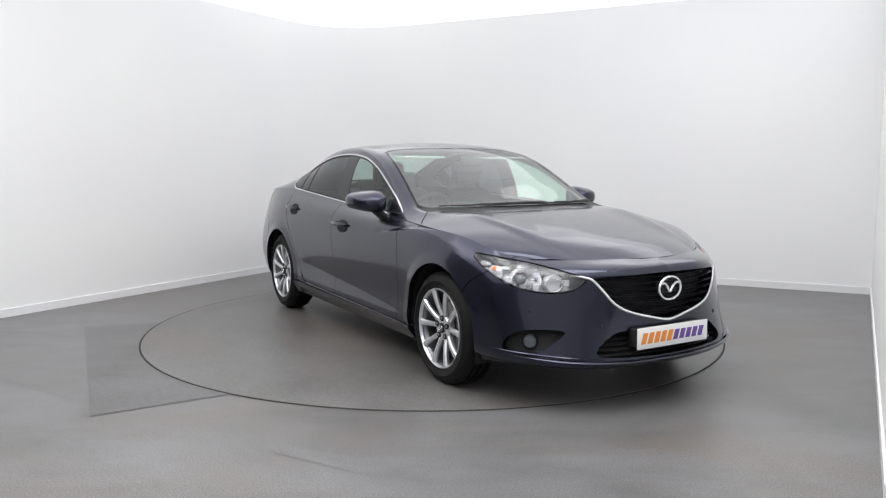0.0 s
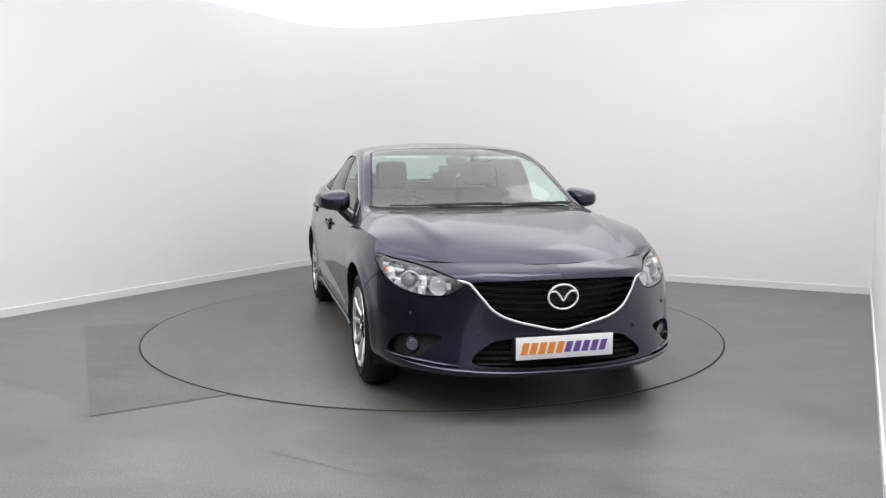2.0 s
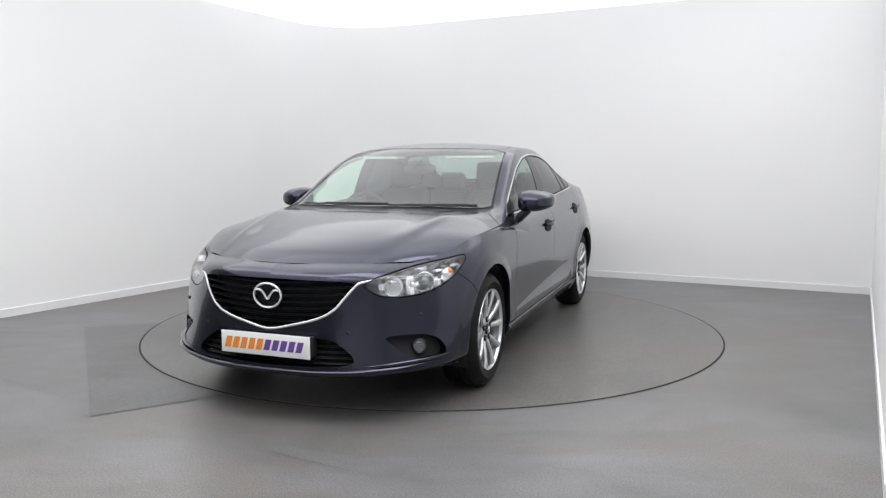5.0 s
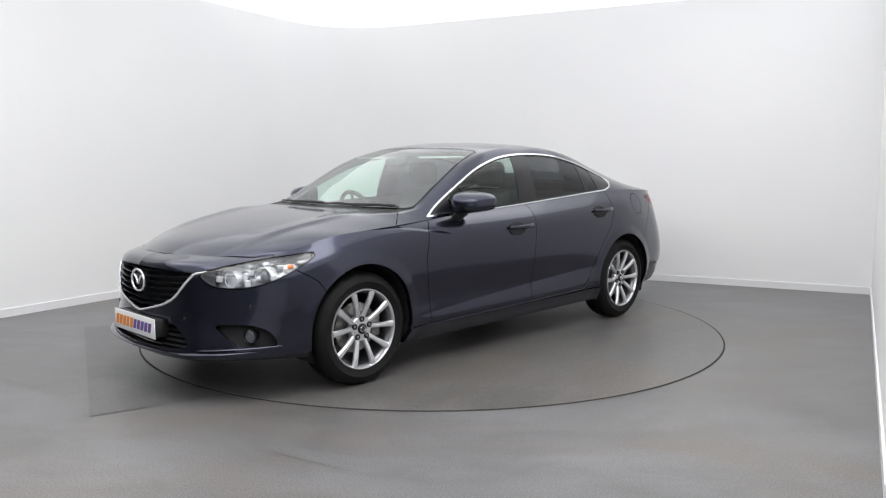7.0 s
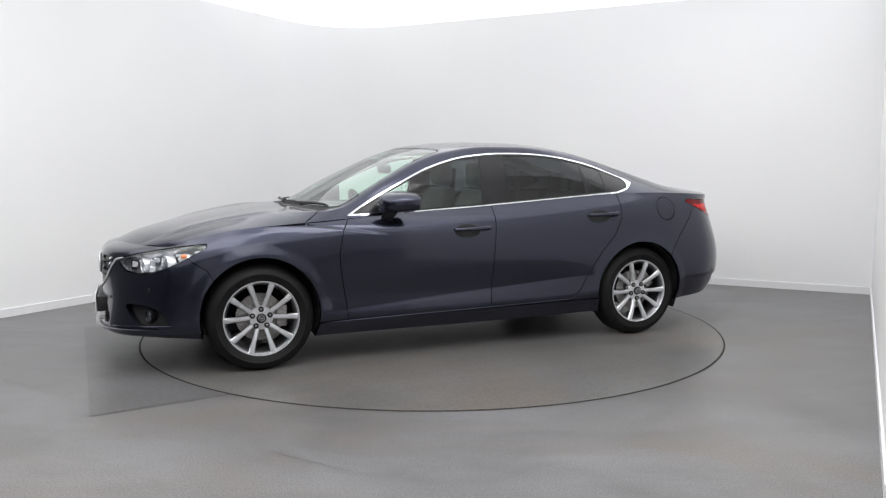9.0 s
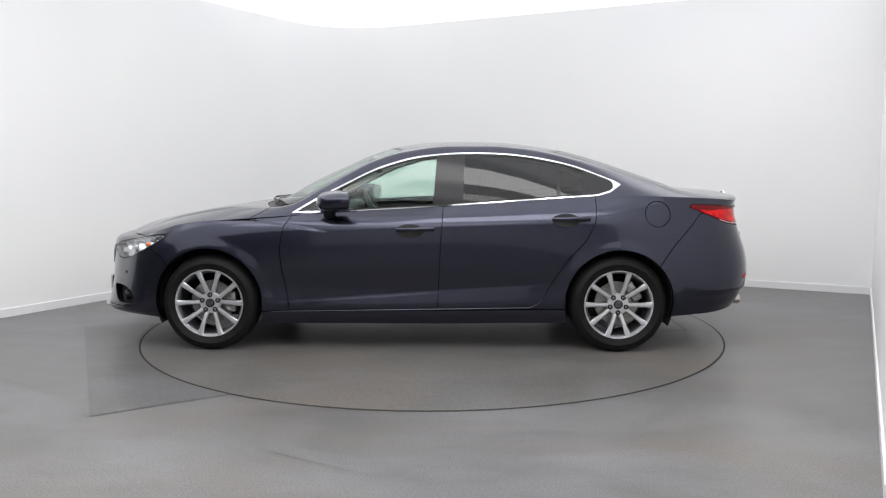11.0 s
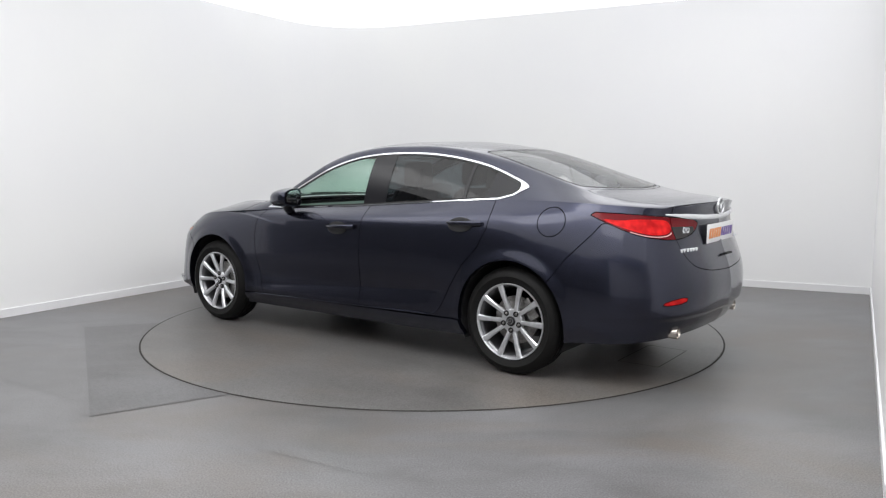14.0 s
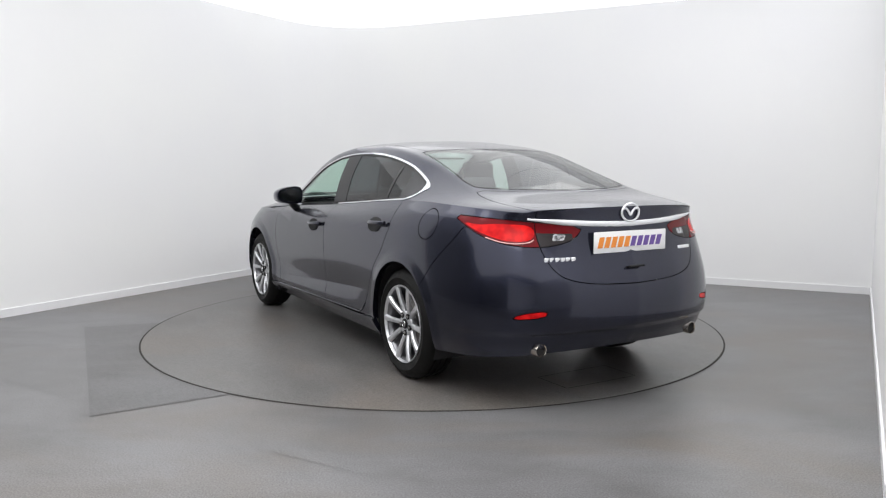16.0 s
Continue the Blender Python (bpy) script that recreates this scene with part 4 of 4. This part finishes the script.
    return w


wheel = build_wheel()
wheel.parent = car
wheel.matrix_basis = pose(AXLE_F, 0.792, WHEEL_Z)
for m in (pose(AXLE_R, 0.792, WHEEL_Z, 0, 36), pose(AXLE_F, -0.792, WHEEL_Z, 0, 0, 180), pose(AXLE_R, -0.792, WHEEL_Z, 0, 20, 180)):
    copy_thing(wheel, m)

# ---------------------------------------------------------------- car: face
hole, _ = clip(SIDE, front_view(GRILLE)(SIDE[0]) - 0.02)
panel("grille_backing", both(hole), M_LINER, car, 0.0, "", -0.075)
hole, _ = clip(SIDE, front_view(INTAKE)(SIDE[0]) - 0.012)
panel("intake_backing", both(hole), M_LINER, car, 0.0, "", -0.075)
lip = [(nose_x(y, 0.262) + 0.006, y, 0.262 + 0.035 * (abs(y) / 0.8) ** 3) for y in np.linspace(-0.80, 0.80, 61)]
part("front_lip", sweep(lip, 0.022, 0.010, 10, taper=lambda f: min(1.0, 0.3 + 7 * min(f, 1 - f))), M_PAINT, car)
GRILLE_LOW = ((0.0, 0.468), (0.14, 0.493), (0.27, 0.529), (0.345, 0.572), (0.40, 0.632), (0.448, 0.69))


def grille_half(z):
    """How far the grille reaches to the side at a height."""
    ys, zs = [q[0] for q in GRILLE_LOW], [q[1] for q in GRILLE_LOW]
    return float(np.interp(z, zs, ys))


grille = new("grille")
grille.parent = car
tagged(grille, "black slatted radiator grille")
for k in range(7):
    zc = 0.500 + 0.033 * k
    reach = grille_half(zc + 0.018) - 0.008
    pts = []
    for i in range(21):
        y = reach * (i / 10 - 1)
        z = zc + 0.020 * (abs(y) / 0.45) ** 1.3
        pts.append((nose_x(y, z) - 0.024, y, z))
    part("slat", sweep(pts, 0.018, 0.0042, 8), M_GLOSSBLACK, grille)
for k in range(5):
    zc = 0.295 + 0.028 * k
    reach = 0.45 - 0.55 * max(0.0, zc - 0.315)
    pts = [(nose_x(reach * (i / 10 - 1), zc) - 0.045, reach * (i / 10 - 1), zc) for i in range(21)]
    part("intake_slat", sweep(pts, 0.016, 0.0045, 8), M_BLACK, grille)
low = [(0.515, 0.716), (0.49, 0.709), (0.462, 0.700), (0.44, 0.676), (0.405, 0.63), (0.352, 0.568), (0.275, 0.526), (0.14, 0.489), (0.0, 0.463)]
pts = low + [(-y, z) for y, z in low[-2::-1]]
path = [Vector((nose_x(q.x, q.y) + (0.004 if abs(q.x) < 0.47 else 0.002), q.x, q.y)) for q in smooth_path([(y, z, 0) for y, z in pts], 90)]
part("grille_surround", sweep(path, 0.0052, 0.0064, 10, taper=lambda f: min(1.0, 0.35 + 9 * min(f, 1 - f))), M_LAMPBOWL, car, "bright chrome wing-shaped grille surround")
for y in (-0.42, -0.72, 0.42, 0.72):
    z = 0.455 if abs(y) < 0.6 else 0.53
    part("parking_sensor", capped([(0.011, 0.0), (0.011, 0.004), (0.008, 0.006)], 16, "x", (nose_x(y, z) - 0.002, y, z)), M_BLACK, car)


def emblem(x, z, rx, rz, parent, face):
    """An oval ring with a winged bar inside, on a car's nose or tail."""
    bm = sweep([(x, rx * math.cos(a), z + rz * math.sin(a)) for a in [2 * math.pi * i / 48 for i in range(48)]], 0.006, 0.007, 8, True, (1, 0, 0))
    wing_path = smooth_path([(x, -rx * 0.84, z + rz * 0.42), (x, -rx * 0.52, z + rz * 0.44), (x, -rx * 0.24, z + rz * 0.10), (x, 0, z - rz * 0.30), (x, rx * 0.24, z + rz * 0.10),
                             (x, rx * 0.52, z + rz * 0.44), (x, rx * 0.84, z + rz * 0.42)], 40)
    sweep(wing_path, 0.0065, 0.006, 8, False, (1, 0, 0), None, bm)
    return part("emblem", bm, M_LAMPBOWL, parent, "oval chrome emblem")


emblem(2.352, 0.633, 0.080, 0.062, car, 1)
part("emblem_base", ball((2.325, 0, 0.633), (0.014, 0.078, 0.060)), M_GLOSSBLACK, car)
emblem(tail_x(0.0, 1.036) - 0.004, 1.036, 0.062, 0.048, boot_lid, -1)


def number_plate(x, z, face, tilt):
    """A white plate with slanted marks, one half orange and one half purple."""
    plate = new("show_plate")
    plate.parent = car
    tagged(plate, "white show plate with orange and purple marks")
    part("plate_board", block((-0.004, -0.262, -0.057), (0.004, 0.262, 0.057), 0.003), M_PLATE, plate)
    for k in range(10):
        y0 = -0.232 + 0.0468 * k
        wd, h, sl = 0.033, 0.029 if k < 5 else 0.027, 0.008
        bm = bmesh.new()
        quad = [(y0 - sl, -h), (y0 + wd - sl, -h), (y0 + wd + sl, h), (y0 + sl, h)]
        front = [bm.verts.new((0.0062, y, q)) for y, q in quad]
        back = [bm.verts.new((0.003, y, q)) for y, q in quad]
        bm.faces.new(front)
        for i in range(4):
            bm.faces.new((back[i], back[(i + 1) % 4], front[(i + 1) % 4], front[i]))
        part("plate_mark", bm, M_ORANGE if k < 5 else M_PURPLE, plate, "", False)
    plate.matrix_basis = pose(x, 0, z, 0, tilt, 0 if face > 0 else 180)
    return plate


number_plate(2.385, 0.386, 1, 0)
number_plate(tail_x(0.0, 0.880) - 0.006, 0.880, -1, 0)
part("plate_holder", block((2.30, -0.26, 0.335), (2.379, 0.26, 0.437), 0.01), M_BLACK, car)

for sg, side in HALVES:
    # headlamp
    lamp = new("headlamp")
    lamp.parent = car
    tagged(lamp, "clear headlamp with projector and chrome bowl")
    panel("lens", side(head_glass), M_LENS, lamp, 0.0).visible_shadow = False
    shield, bright = clip(head_glass, 1.63 - (head_glass[0][:, 0] - head_glass[0][:, 1]))
    panel("lamp_housing", side(bright), M_LAMPSILVER, lamp, 0.0, "", -0.075)
    panel("lamp_shield", side(shield), M_LAMPGREY, lamp, 0.0, "dark inner end of the headlamp", -0.030)
    frame_g = front_corner(HEADLAMP, 1)
    _, lamp_rim = clip(head_glass, frame_g(head_glass[0]) + 0.007)
    panel("lamp_bezel", side(lamp_rim), M_GLOSSBLACK, lamp, 0.012, "", -0.003)
    panel("reflector_edge", side(lamp_rim), M_LAMPSILVER, lamp, 0.072, "", -0.006)
    for c, z, dy, dz, tilt in ((0.96, 0.785, 0.030, 0.009, 30), (1.07, 0.715, 0.022, 0.016, -20), (1.13, 0.770, 0.026, 0.008, 25), (1.15, 0.690, 0.016, 0.022, 35),
                               (1.37, 0.735, 0.020, 0.014, -30), (1.385, 0.655, 0.017, 0.020, 25), (1.40, 0.695, 0.010, 0.026, -15), (1.50, 0.722, 0.030, 0.007, 20),
                               (1.60, 0.682, 0.014, 0.018, -25)):
        p, n = corner_at(c, z, 0.046)
        bm = block((-0.016, -dy, -dz), (0.016, dy, dz), 0.005, 1)
        yaw = math.degrees(math.atan2(n.y, n.x)) + tilt
        bmesh.ops.transform(bm, matrix=pose(p.x, sg * p.y, p.z, 0, -10, sg * yaw), verts=bm.verts)
        part("reflector_facet", bm, M_LAMPBOWL, lamp, "", False)
    for c, z, r, nm in ((1.255, 0.706, 0.050, "projector"), (1.515, 0.680, 0.045, "main_beam_bowl")):
        p, n = corner_at(c, z, 0.052)
        turn = pose(p.x, sg * p.y, p.z, 0, 0, sg * (20 if nm == "projector" else 14))
        bm = lathe([(r * 0.72, -0.045), (r * 0.98, 0.0), (r * 1.02, 0.004), (r * 1.06, 0.0), (r * 1.05, -0.05)], 36, "x", (0, 0, 0), False)
        bmesh.ops.transform(bm, matrix=turn, verts=bm.verts)
        part(nm, bm, M_LAMPBOWL, lamp)
        bm = ball((-0.02, 0, 0), (0.03, r * 0.66, r * 0.66)) if nm == "projector" else capped([(r * 0.95, -0.005), (r * 0.75, -0.035), (r * 0.3, -0.05), (0.01, -0.03)], 30, "x")
        bmesh.ops.transform(bm, matrix=turn, verts=bm.verts)
        part("bulb_lens" if nm == "projector" else "bowl", bm, M_PROJECTOR if nm == "projector" else M_LAMPBOWL, lamp)
        if nm != "projector":
            bm = capped([(0.010, -0.045), (0.010, -0.012), (0.006, -0.006)], 14, "x")
            bmesh.ops.transform(bm, matrix=turn, verts=bm.verts)
            part("main_beam_bulb", bm, M_LAMPGREY, lamp)
    p, n = corner_at(1.045, 0.745, 0.040)
    part("indicator_bowl", ball((p.x, sg * p.y, p.z), (0.045, 0.030, 0.030)), M_LAMPBOWL, lamp)
    p, n = corner_at(1.05, 0.742, 0.016)
    part("indicator_bulb", ball((p.x, sg * p.y, p.z), (0.022, 0.016, 0.016), 14, 8), M_AMBER, lamp, "amber indicator bulb")
    # fog lamp in its pocket
    fog = new("fog_lamp")
    fog.parent = car
    tagged(fog, "round fog lamp in a black pocket")
    pocket, _ = clip(SIDE, front_corner(FOG)(SIDE[0]) - 0.016)
    panel("pocket", side(pocket), M_LINER, fog, 0.0, "", -0.046)
    blade = [(nose_x(y, 0.305) + 0.004, sg * y, z) for y, z in zip(np.linspace(0.52, 0.84, 13), np.linspace(0.292, 0.318, 13))]
    part("bumper_blade", sweep(blade, 0.014, 0.007, 8, taper=lambda f: min(1.0, 0.2 + 5 * min(f, 1 - f))), M_PAINT, fog)
    p, n = corner_at(1.355, 0.374, 0.022)
    turn = pose(p.x, sg * p.y, p.z, 0, 0, sg * 25)
    for pf, mt, nm in (([(0.038, -0.05), (0.040, 0.0), (0.036, 0.003), (0.033, -0.002), (0.031, -0.03)], M_GLOSSBLACK, "fog_ring"),
                       ([(0.032, -0.004), (0.024, 0.004), (0.01, 0.007)], M_LENS, "fog_lens"), ([(0.032, -0.008), (0.024, -0.03), (0.008, -0.038)], M_PROJECTOR, "fog_bowl")):
        bm = capped(pf, 28, "x") if nm != "fog_ring" else lathe(pf, 28, "x", (0, 0, 0), False)
        bmesh.ops.transform(bm, matrix=turn, verts=bm.verts)
        part(nm, bm, mt, fog)
    # tail lamp, its part on the boot lid, and the reflector below
    tail = new("tail_lamp")
    tail.parent = car
    tagged(tail, "wrap-around red tail lamp")
    glow_poly = ((1.15, 0.988), (1.30, 0.976), (1.40, 0.984), (1.55, 0.983), (1.68, 0.978), (1.725, 0.94), (1.70, 0.900), (1.56, 0.893), (1.40, 0.915), (1.26, 0.950))
    lit, dim = clip(tail_glass, rear_corner(glow_poly, 1)(tail_glass[0]))
    panel("lens", side(dim), M_RED, tail, 0.01)
    panel("light_guide", side(lit), M_REDLIT, tail, 0.004, "brighter red light guide", 0.0)
    line = [left_or_right(corner_at(c, z, -0.0025, True)[0], sg) for c, z in ((1.36, 0.914), (1.44, 0.899), (1.52, 0.888), (1.60, 0.884), (1.68, 0.888), (1.72, 0.905))]
    part("light_line", sweep(smooth_path(line, 20), 0.0032, 0.0032, 6), M_LIGHTLINE, tail, "thin pale line in the lamp")
    lid_lamp = new("boot_lamp")
    lid_lamp.parent = boot_lid
    tagged(lid_lamp, "smoked inner tail lamp with clear reversing light")
    smoke, red_top = clip(lamp_lid, rear_corner(((1.6, 0.80), (1.6, 0.942), (1.98, 0.932), (2.02, 0.80)), 0)(lamp_lid[0]))
    panel("lens", side(red_top), M_RED, lid_lamp, 0.008)
    clear_piece, smoke = clip(smoke, rear_corner(((1.845, 0.897), (1.85, 0.932), (1.935, 0.928), (1.925, 0.897)), 0)(smoke[0]))
    panel("smoked_lens", side(smoke), M_SMOKE, lid_lamp, 0.008)
    panel("reversing_light", side(clear_piece), M_CLEARPIECE, lid_lamp, 0.004)
    panel("rear_reflector", side(reflector), M_REDLIT, car, 0.01, "red rear reflector")
    # exhaust
    yx = 0.56
    part("exhaust_pipe", lathe([(0.030, -2.345), (0.033, -2.350), (0.036, -2.345), (0.036, -2.2), (0.030, -2.2)], 32, "x", (0, sg * yx, 0.326)), M_TIP, car, "round bright exhaust tip")
    part("exhaust_core", capped([(0.030, -2.33), (0.029, -2.31)], 24, "x", (0, sg * yx, 0.326)), M_LINER, car)
    # mirror
    mirror = new("door_mirror")
    mirror.parent = car
    tagged(mirror, "body-coloured door mirror on a black foot")

    bm = bmesh.new()
    bmesh.ops.create_uvsphere(bm, u_segments=36, v_segments=22, radius=1.0)
    for q in bm.verts:
        c = q.co.copy()
        p4 = (abs(c.x) ** 3.0 + abs(c.y) ** 3.0 + abs(c.z) ** 3.0) ** (1 / 3.0)
        c = c / max(p4, 1e-6)
        x = max(c.x, -0.42)
        wy = 0.118 * (1.0 - 0.12 * max(c.x, 0))
        hz_ = 0.068 * (1.0 - 0.20 * c.y)
        q.co = Vector((0.50 + x * 0.145 - 0.030 * c.y, sg * (0.938 + c.y * wy), 1.048 + c.z * hz_ - 0.012 * max(c.x, 0)))
    part("mirror_housing", bm, M_PAINT, mirror)
    bm = capped([(0.001, 0.0), (0.96, 0.0), (1.0, -0.004)], 32, "x")
    for q in bm.verts:
        q.co = Vector((0.436 + (q.co.y * -0.028) - 0.002, sg * (0.940 + q.co.y * 0.098), 1.050 + q.co.z * 0.054 * (1 - 0.2 * q.co.y)))
    part("mirror_glass", bm, M_CHROME, mirror, "silvered mirror glass")
    part("mirror_foot", sweep(smooth_path([(0.56, sg * 0.79, 0.925), (0.575, sg * 0.835, 0.935), (0.57, sg * 0.87, 0.965), (0.545, sg * 0.90, 1.0)], 12), 0.030, 0.042, 12, False, (1, 0, 0)),
         M_GLOSSBLACK, mirror)

# chrome strip and script on the boot, thin dark bar at the boot latch
ys = np.linspace(-0.60, 0.60, 41)
strip_path = [(tail_x(y, 0.976 + 0.034 * (y / 0.6) ** 2) - 0.004, y, 0.976 + 0.034 * (y / 0.6) ** 2) for y in ys]
part("boot_strip", sweep(strip_path, 0.007, 0.015, 10, taper=lambda f: min(1.0, 0.3 + 5 * min(f, 1 - f))), M_LAMPBOWL, boot_lid, "chrome strip across the boot lid")
for y0, n, wd, h, z in ((0.545, 6, 0.028, 0.011, 0.800), (-0.40, 5, 0.020, 0.009, 0.822)):
    for k in range(n):
        y = y0 - k * (wd + 0.002)
        part("badge_bar", block((tail_x(y, z) - 0.005, y - wd, z - h), (tail_x(y, z) + 0.004, y, z + h), 0.002, 1), M_LAMPBOWL, boot_lid)
part("latch_bar", block((tail_x(0, 0.75) - 0.006, -0.05, 0.745), (-2.46, 0.05, 0.752), 0.002, 1), M_LINER, boot_lid)
part("rear_valance", block((-2.30, -0.40, 0.295), (-1.9, 0.40, 0.42), 0.03), M_BLACK, car, "black lower valance")

# wipers
for y0, y1 in ((0.10, -0.62), (0.66, -0.02)):
    path = [(0.0, y0 + (y1 - y0) * k / 12, 0) for k in range(13)]
    pts = []
    for _, y, _ in path:
        x = 1.075 - 0.19 * (y / 0.72) ** 2 + 0.01
        pts.append((x, y, top_z(x, y) + 0.009))
    wiper = new("wiper")
    wiper.parent = car
    part("blade", sweep(pts, 0.006, 0.006, 6), M_BLACK, wiper)
    pts2 = [(q[0] + 0.03, q[1], q[2] + 0.010) for q in pts[:9]]
    part("wiper_arm", sweep(pts2, 0.010, 0.006, 6, taper=lambda f: 1.3 - 0.6 * f), M_BLACK, wiper)

# ---------------------------------------------------------------- car: cabin
dash = part("dashboard", block((0.52, -0.70, 0.55), (1.0, 0.70, 0.965), 0.05, 3, lambda x, y, z: (x, y, z - (0.0 if x > 0.8 or z < 0.8 else 0.03))), M_DASH, car, "dark moulded dashboard")
part("instrument_hood", block((0.50, -0.56, 0.90), (0.72, -0.20, 0.995), 0.04, 3), M_DASH, dash)
part("centre_screen", block((0.505, -0.10, 0.84), (0.54, 0.10, 0.93), 0.008), M_GLOSSBLACK, dash)
part("centre_console", block((-0.35, -0.12, 0.30), (0.55, 0.12, 0.60), 0.03), M_DASH, car)
wheel_at = pose(0.40, -0.39, 0.91, 0, -66, 0)
steering = new("steering_wheel")
steering.parent = car
bm = sweep([(0.185 * math.cos(a), 0.185 * math.sin(a), 0) for a in [2 * math.pi * i / 48 for i in range(48)]], 0.016, 0.016, 10, True)
part("steering_rim", bm, M_BLACK, steering)
part("steering_boss", block((-0.09, -0.07, -0.03), (0.07, 0.07, 0.01), 0.02), M_BLACK, steering)
for a in (0, 180, 270):
    c, s_ = math.cos(radians(a + 90)), math.sin(radians(a + 90))
    part("steering_spoke", sweep([(0.05 * c, 0.05 * s_, -0.01), (0.18 * c, 0.18 * s_, 0)], 0.018, 0.008, 8), M_LAMPGREY, steering)
steering.matrix_basis = wheel_at


def front_seat(y):
    seat = new("front_seat")
    seat.parent = car
    part("cushion", block((-0.15, y - 0.25, 0.36), (0.37, y + 0.25, 0.56), 0.06, 3), M_SEAT, seat)
    lean = lambda x, yy, z: (x - 0.42 * max(0.0, z - 0.5), y + (yy - y) * (1 - 0.18 * max(0.0, z - 0.5) / 0.6), z)
    part("seat_back", block((-0.13, y - 0.25, 0.50), (0.02, y + 0.25, 1.10), 0.06, 3, lean), M_SEAT, seat)
    part("head_restraint", block((-0.36, y - 0.125, 1.12), (-0.24, y + 0.125, 1.315), 0.045, 3), M_SEAT, seat)
    for d in (-0.05, 0.05):
        part("restraint_post", sweep([(-0.30, y + d, 1.04), (-0.30, y + d, 1.16)], 0.007, 0.007, 8), M_CHROME, seat)
    return seat


front_seat(0.37)
front_seat(-0.37)
bench = new("rear_seat")
bench.parent = car
part("cushion", block((-1.20, -0.64, 0.36), (-0.66, 0.64, 0.56), 0.06, 3), M_SEAT, bench)
part("seat_back", block((-1.32, -0.62, 0.50), (-1.16, 0.62, 1.06), 0.06, 3, lambda x, y, z: (x - 0.4 * max(0.0, z - 0.5), y, z)), M_SEAT, bench)
for y in (-0.38, 0.0, 0.38):
    part("head_restraint", block((-1.50, y - 0.12, 1.04), (-1.40, y + 0.12, 1.215 if y else 1.15), 0.04, 3), M_SEAT, bench)
part("parcel_shelf", block((-1.90, -0.60, 1.00), (-1.42, 0.60, 1.035), 0.012), M_DASH, car)
part("boot_floor", block((-2.30, -0.60, 0.45), (-1.45, 0.60, 0.50), 0.012), M_LINER, car)
view = new("rear_view_mirror")
view.parent = car
part("mirror_shell", block((0.30, -0.125, 1.225), (0.345, 0.125, 1.285), 0.02, 3), M_DASH, view)
part("sensor_pod", block((0.30, -0.07, 1.295), (0.40, 0.07, 1.355), 0.02, 3, lambda x, y, z: (x, y, z - (0.02 if x > 0.38 else 0))), M_DASH, view)
for sg in (1, -1):
    part("sun_visor", block((0.16, sg * 0.36 - 0.17, 1.335), (0.30, sg * 0.36 + 0.17, 1.352), 0.006), M_HEADLINER, car)
    part("seat_belt", sweep([(-0.52, sg * 0.60, 1.26), (-0.50, sg * 0.645, 0.95), (-0.46, sg * 0.69, 0.5)], 0.003, 0.024, 6, False, (1, 0, 0)), M_LINER, car)

# ---------------------------------------------------------------- motion of the turntable and the car on it
YAWS = ((0.0, -60.3), (0.5, -61.9), (1.0, -65.3), (1.5, -70.2), (2.0, -76.1), (2.5, -82.1), (3.0, -88.0), (3.5, -94.0), (4.0, -99.9),
        (6.5, -129.2), (7.0, -135.2), (7.5, -141.1), (8.0, -147.0), (8.5, -152.9), (9.0, -158.7), (11.5, -187.8), (12.0, -193.6),
        (12.5, -199.4), (13.0, -205.3), (13.5, -211.1), (14.0, -217.0), (14.5, -222.8), (15.0, -228.7), (15.5, -234.5), (16.0, -240.4))
CAR_X, CAR_Y = 0.109, 0.064


def motions():
    walk(turntable, [(t, pose(0, 0, 0, 0, 0, a)) for t, a in YAWS])
    walk(car, [(t, pose(0, 0, 0.004, 0, 0, a) @ pose(CAR_X, CAR_Y, 0)) for t, a in YAWS])


motions()
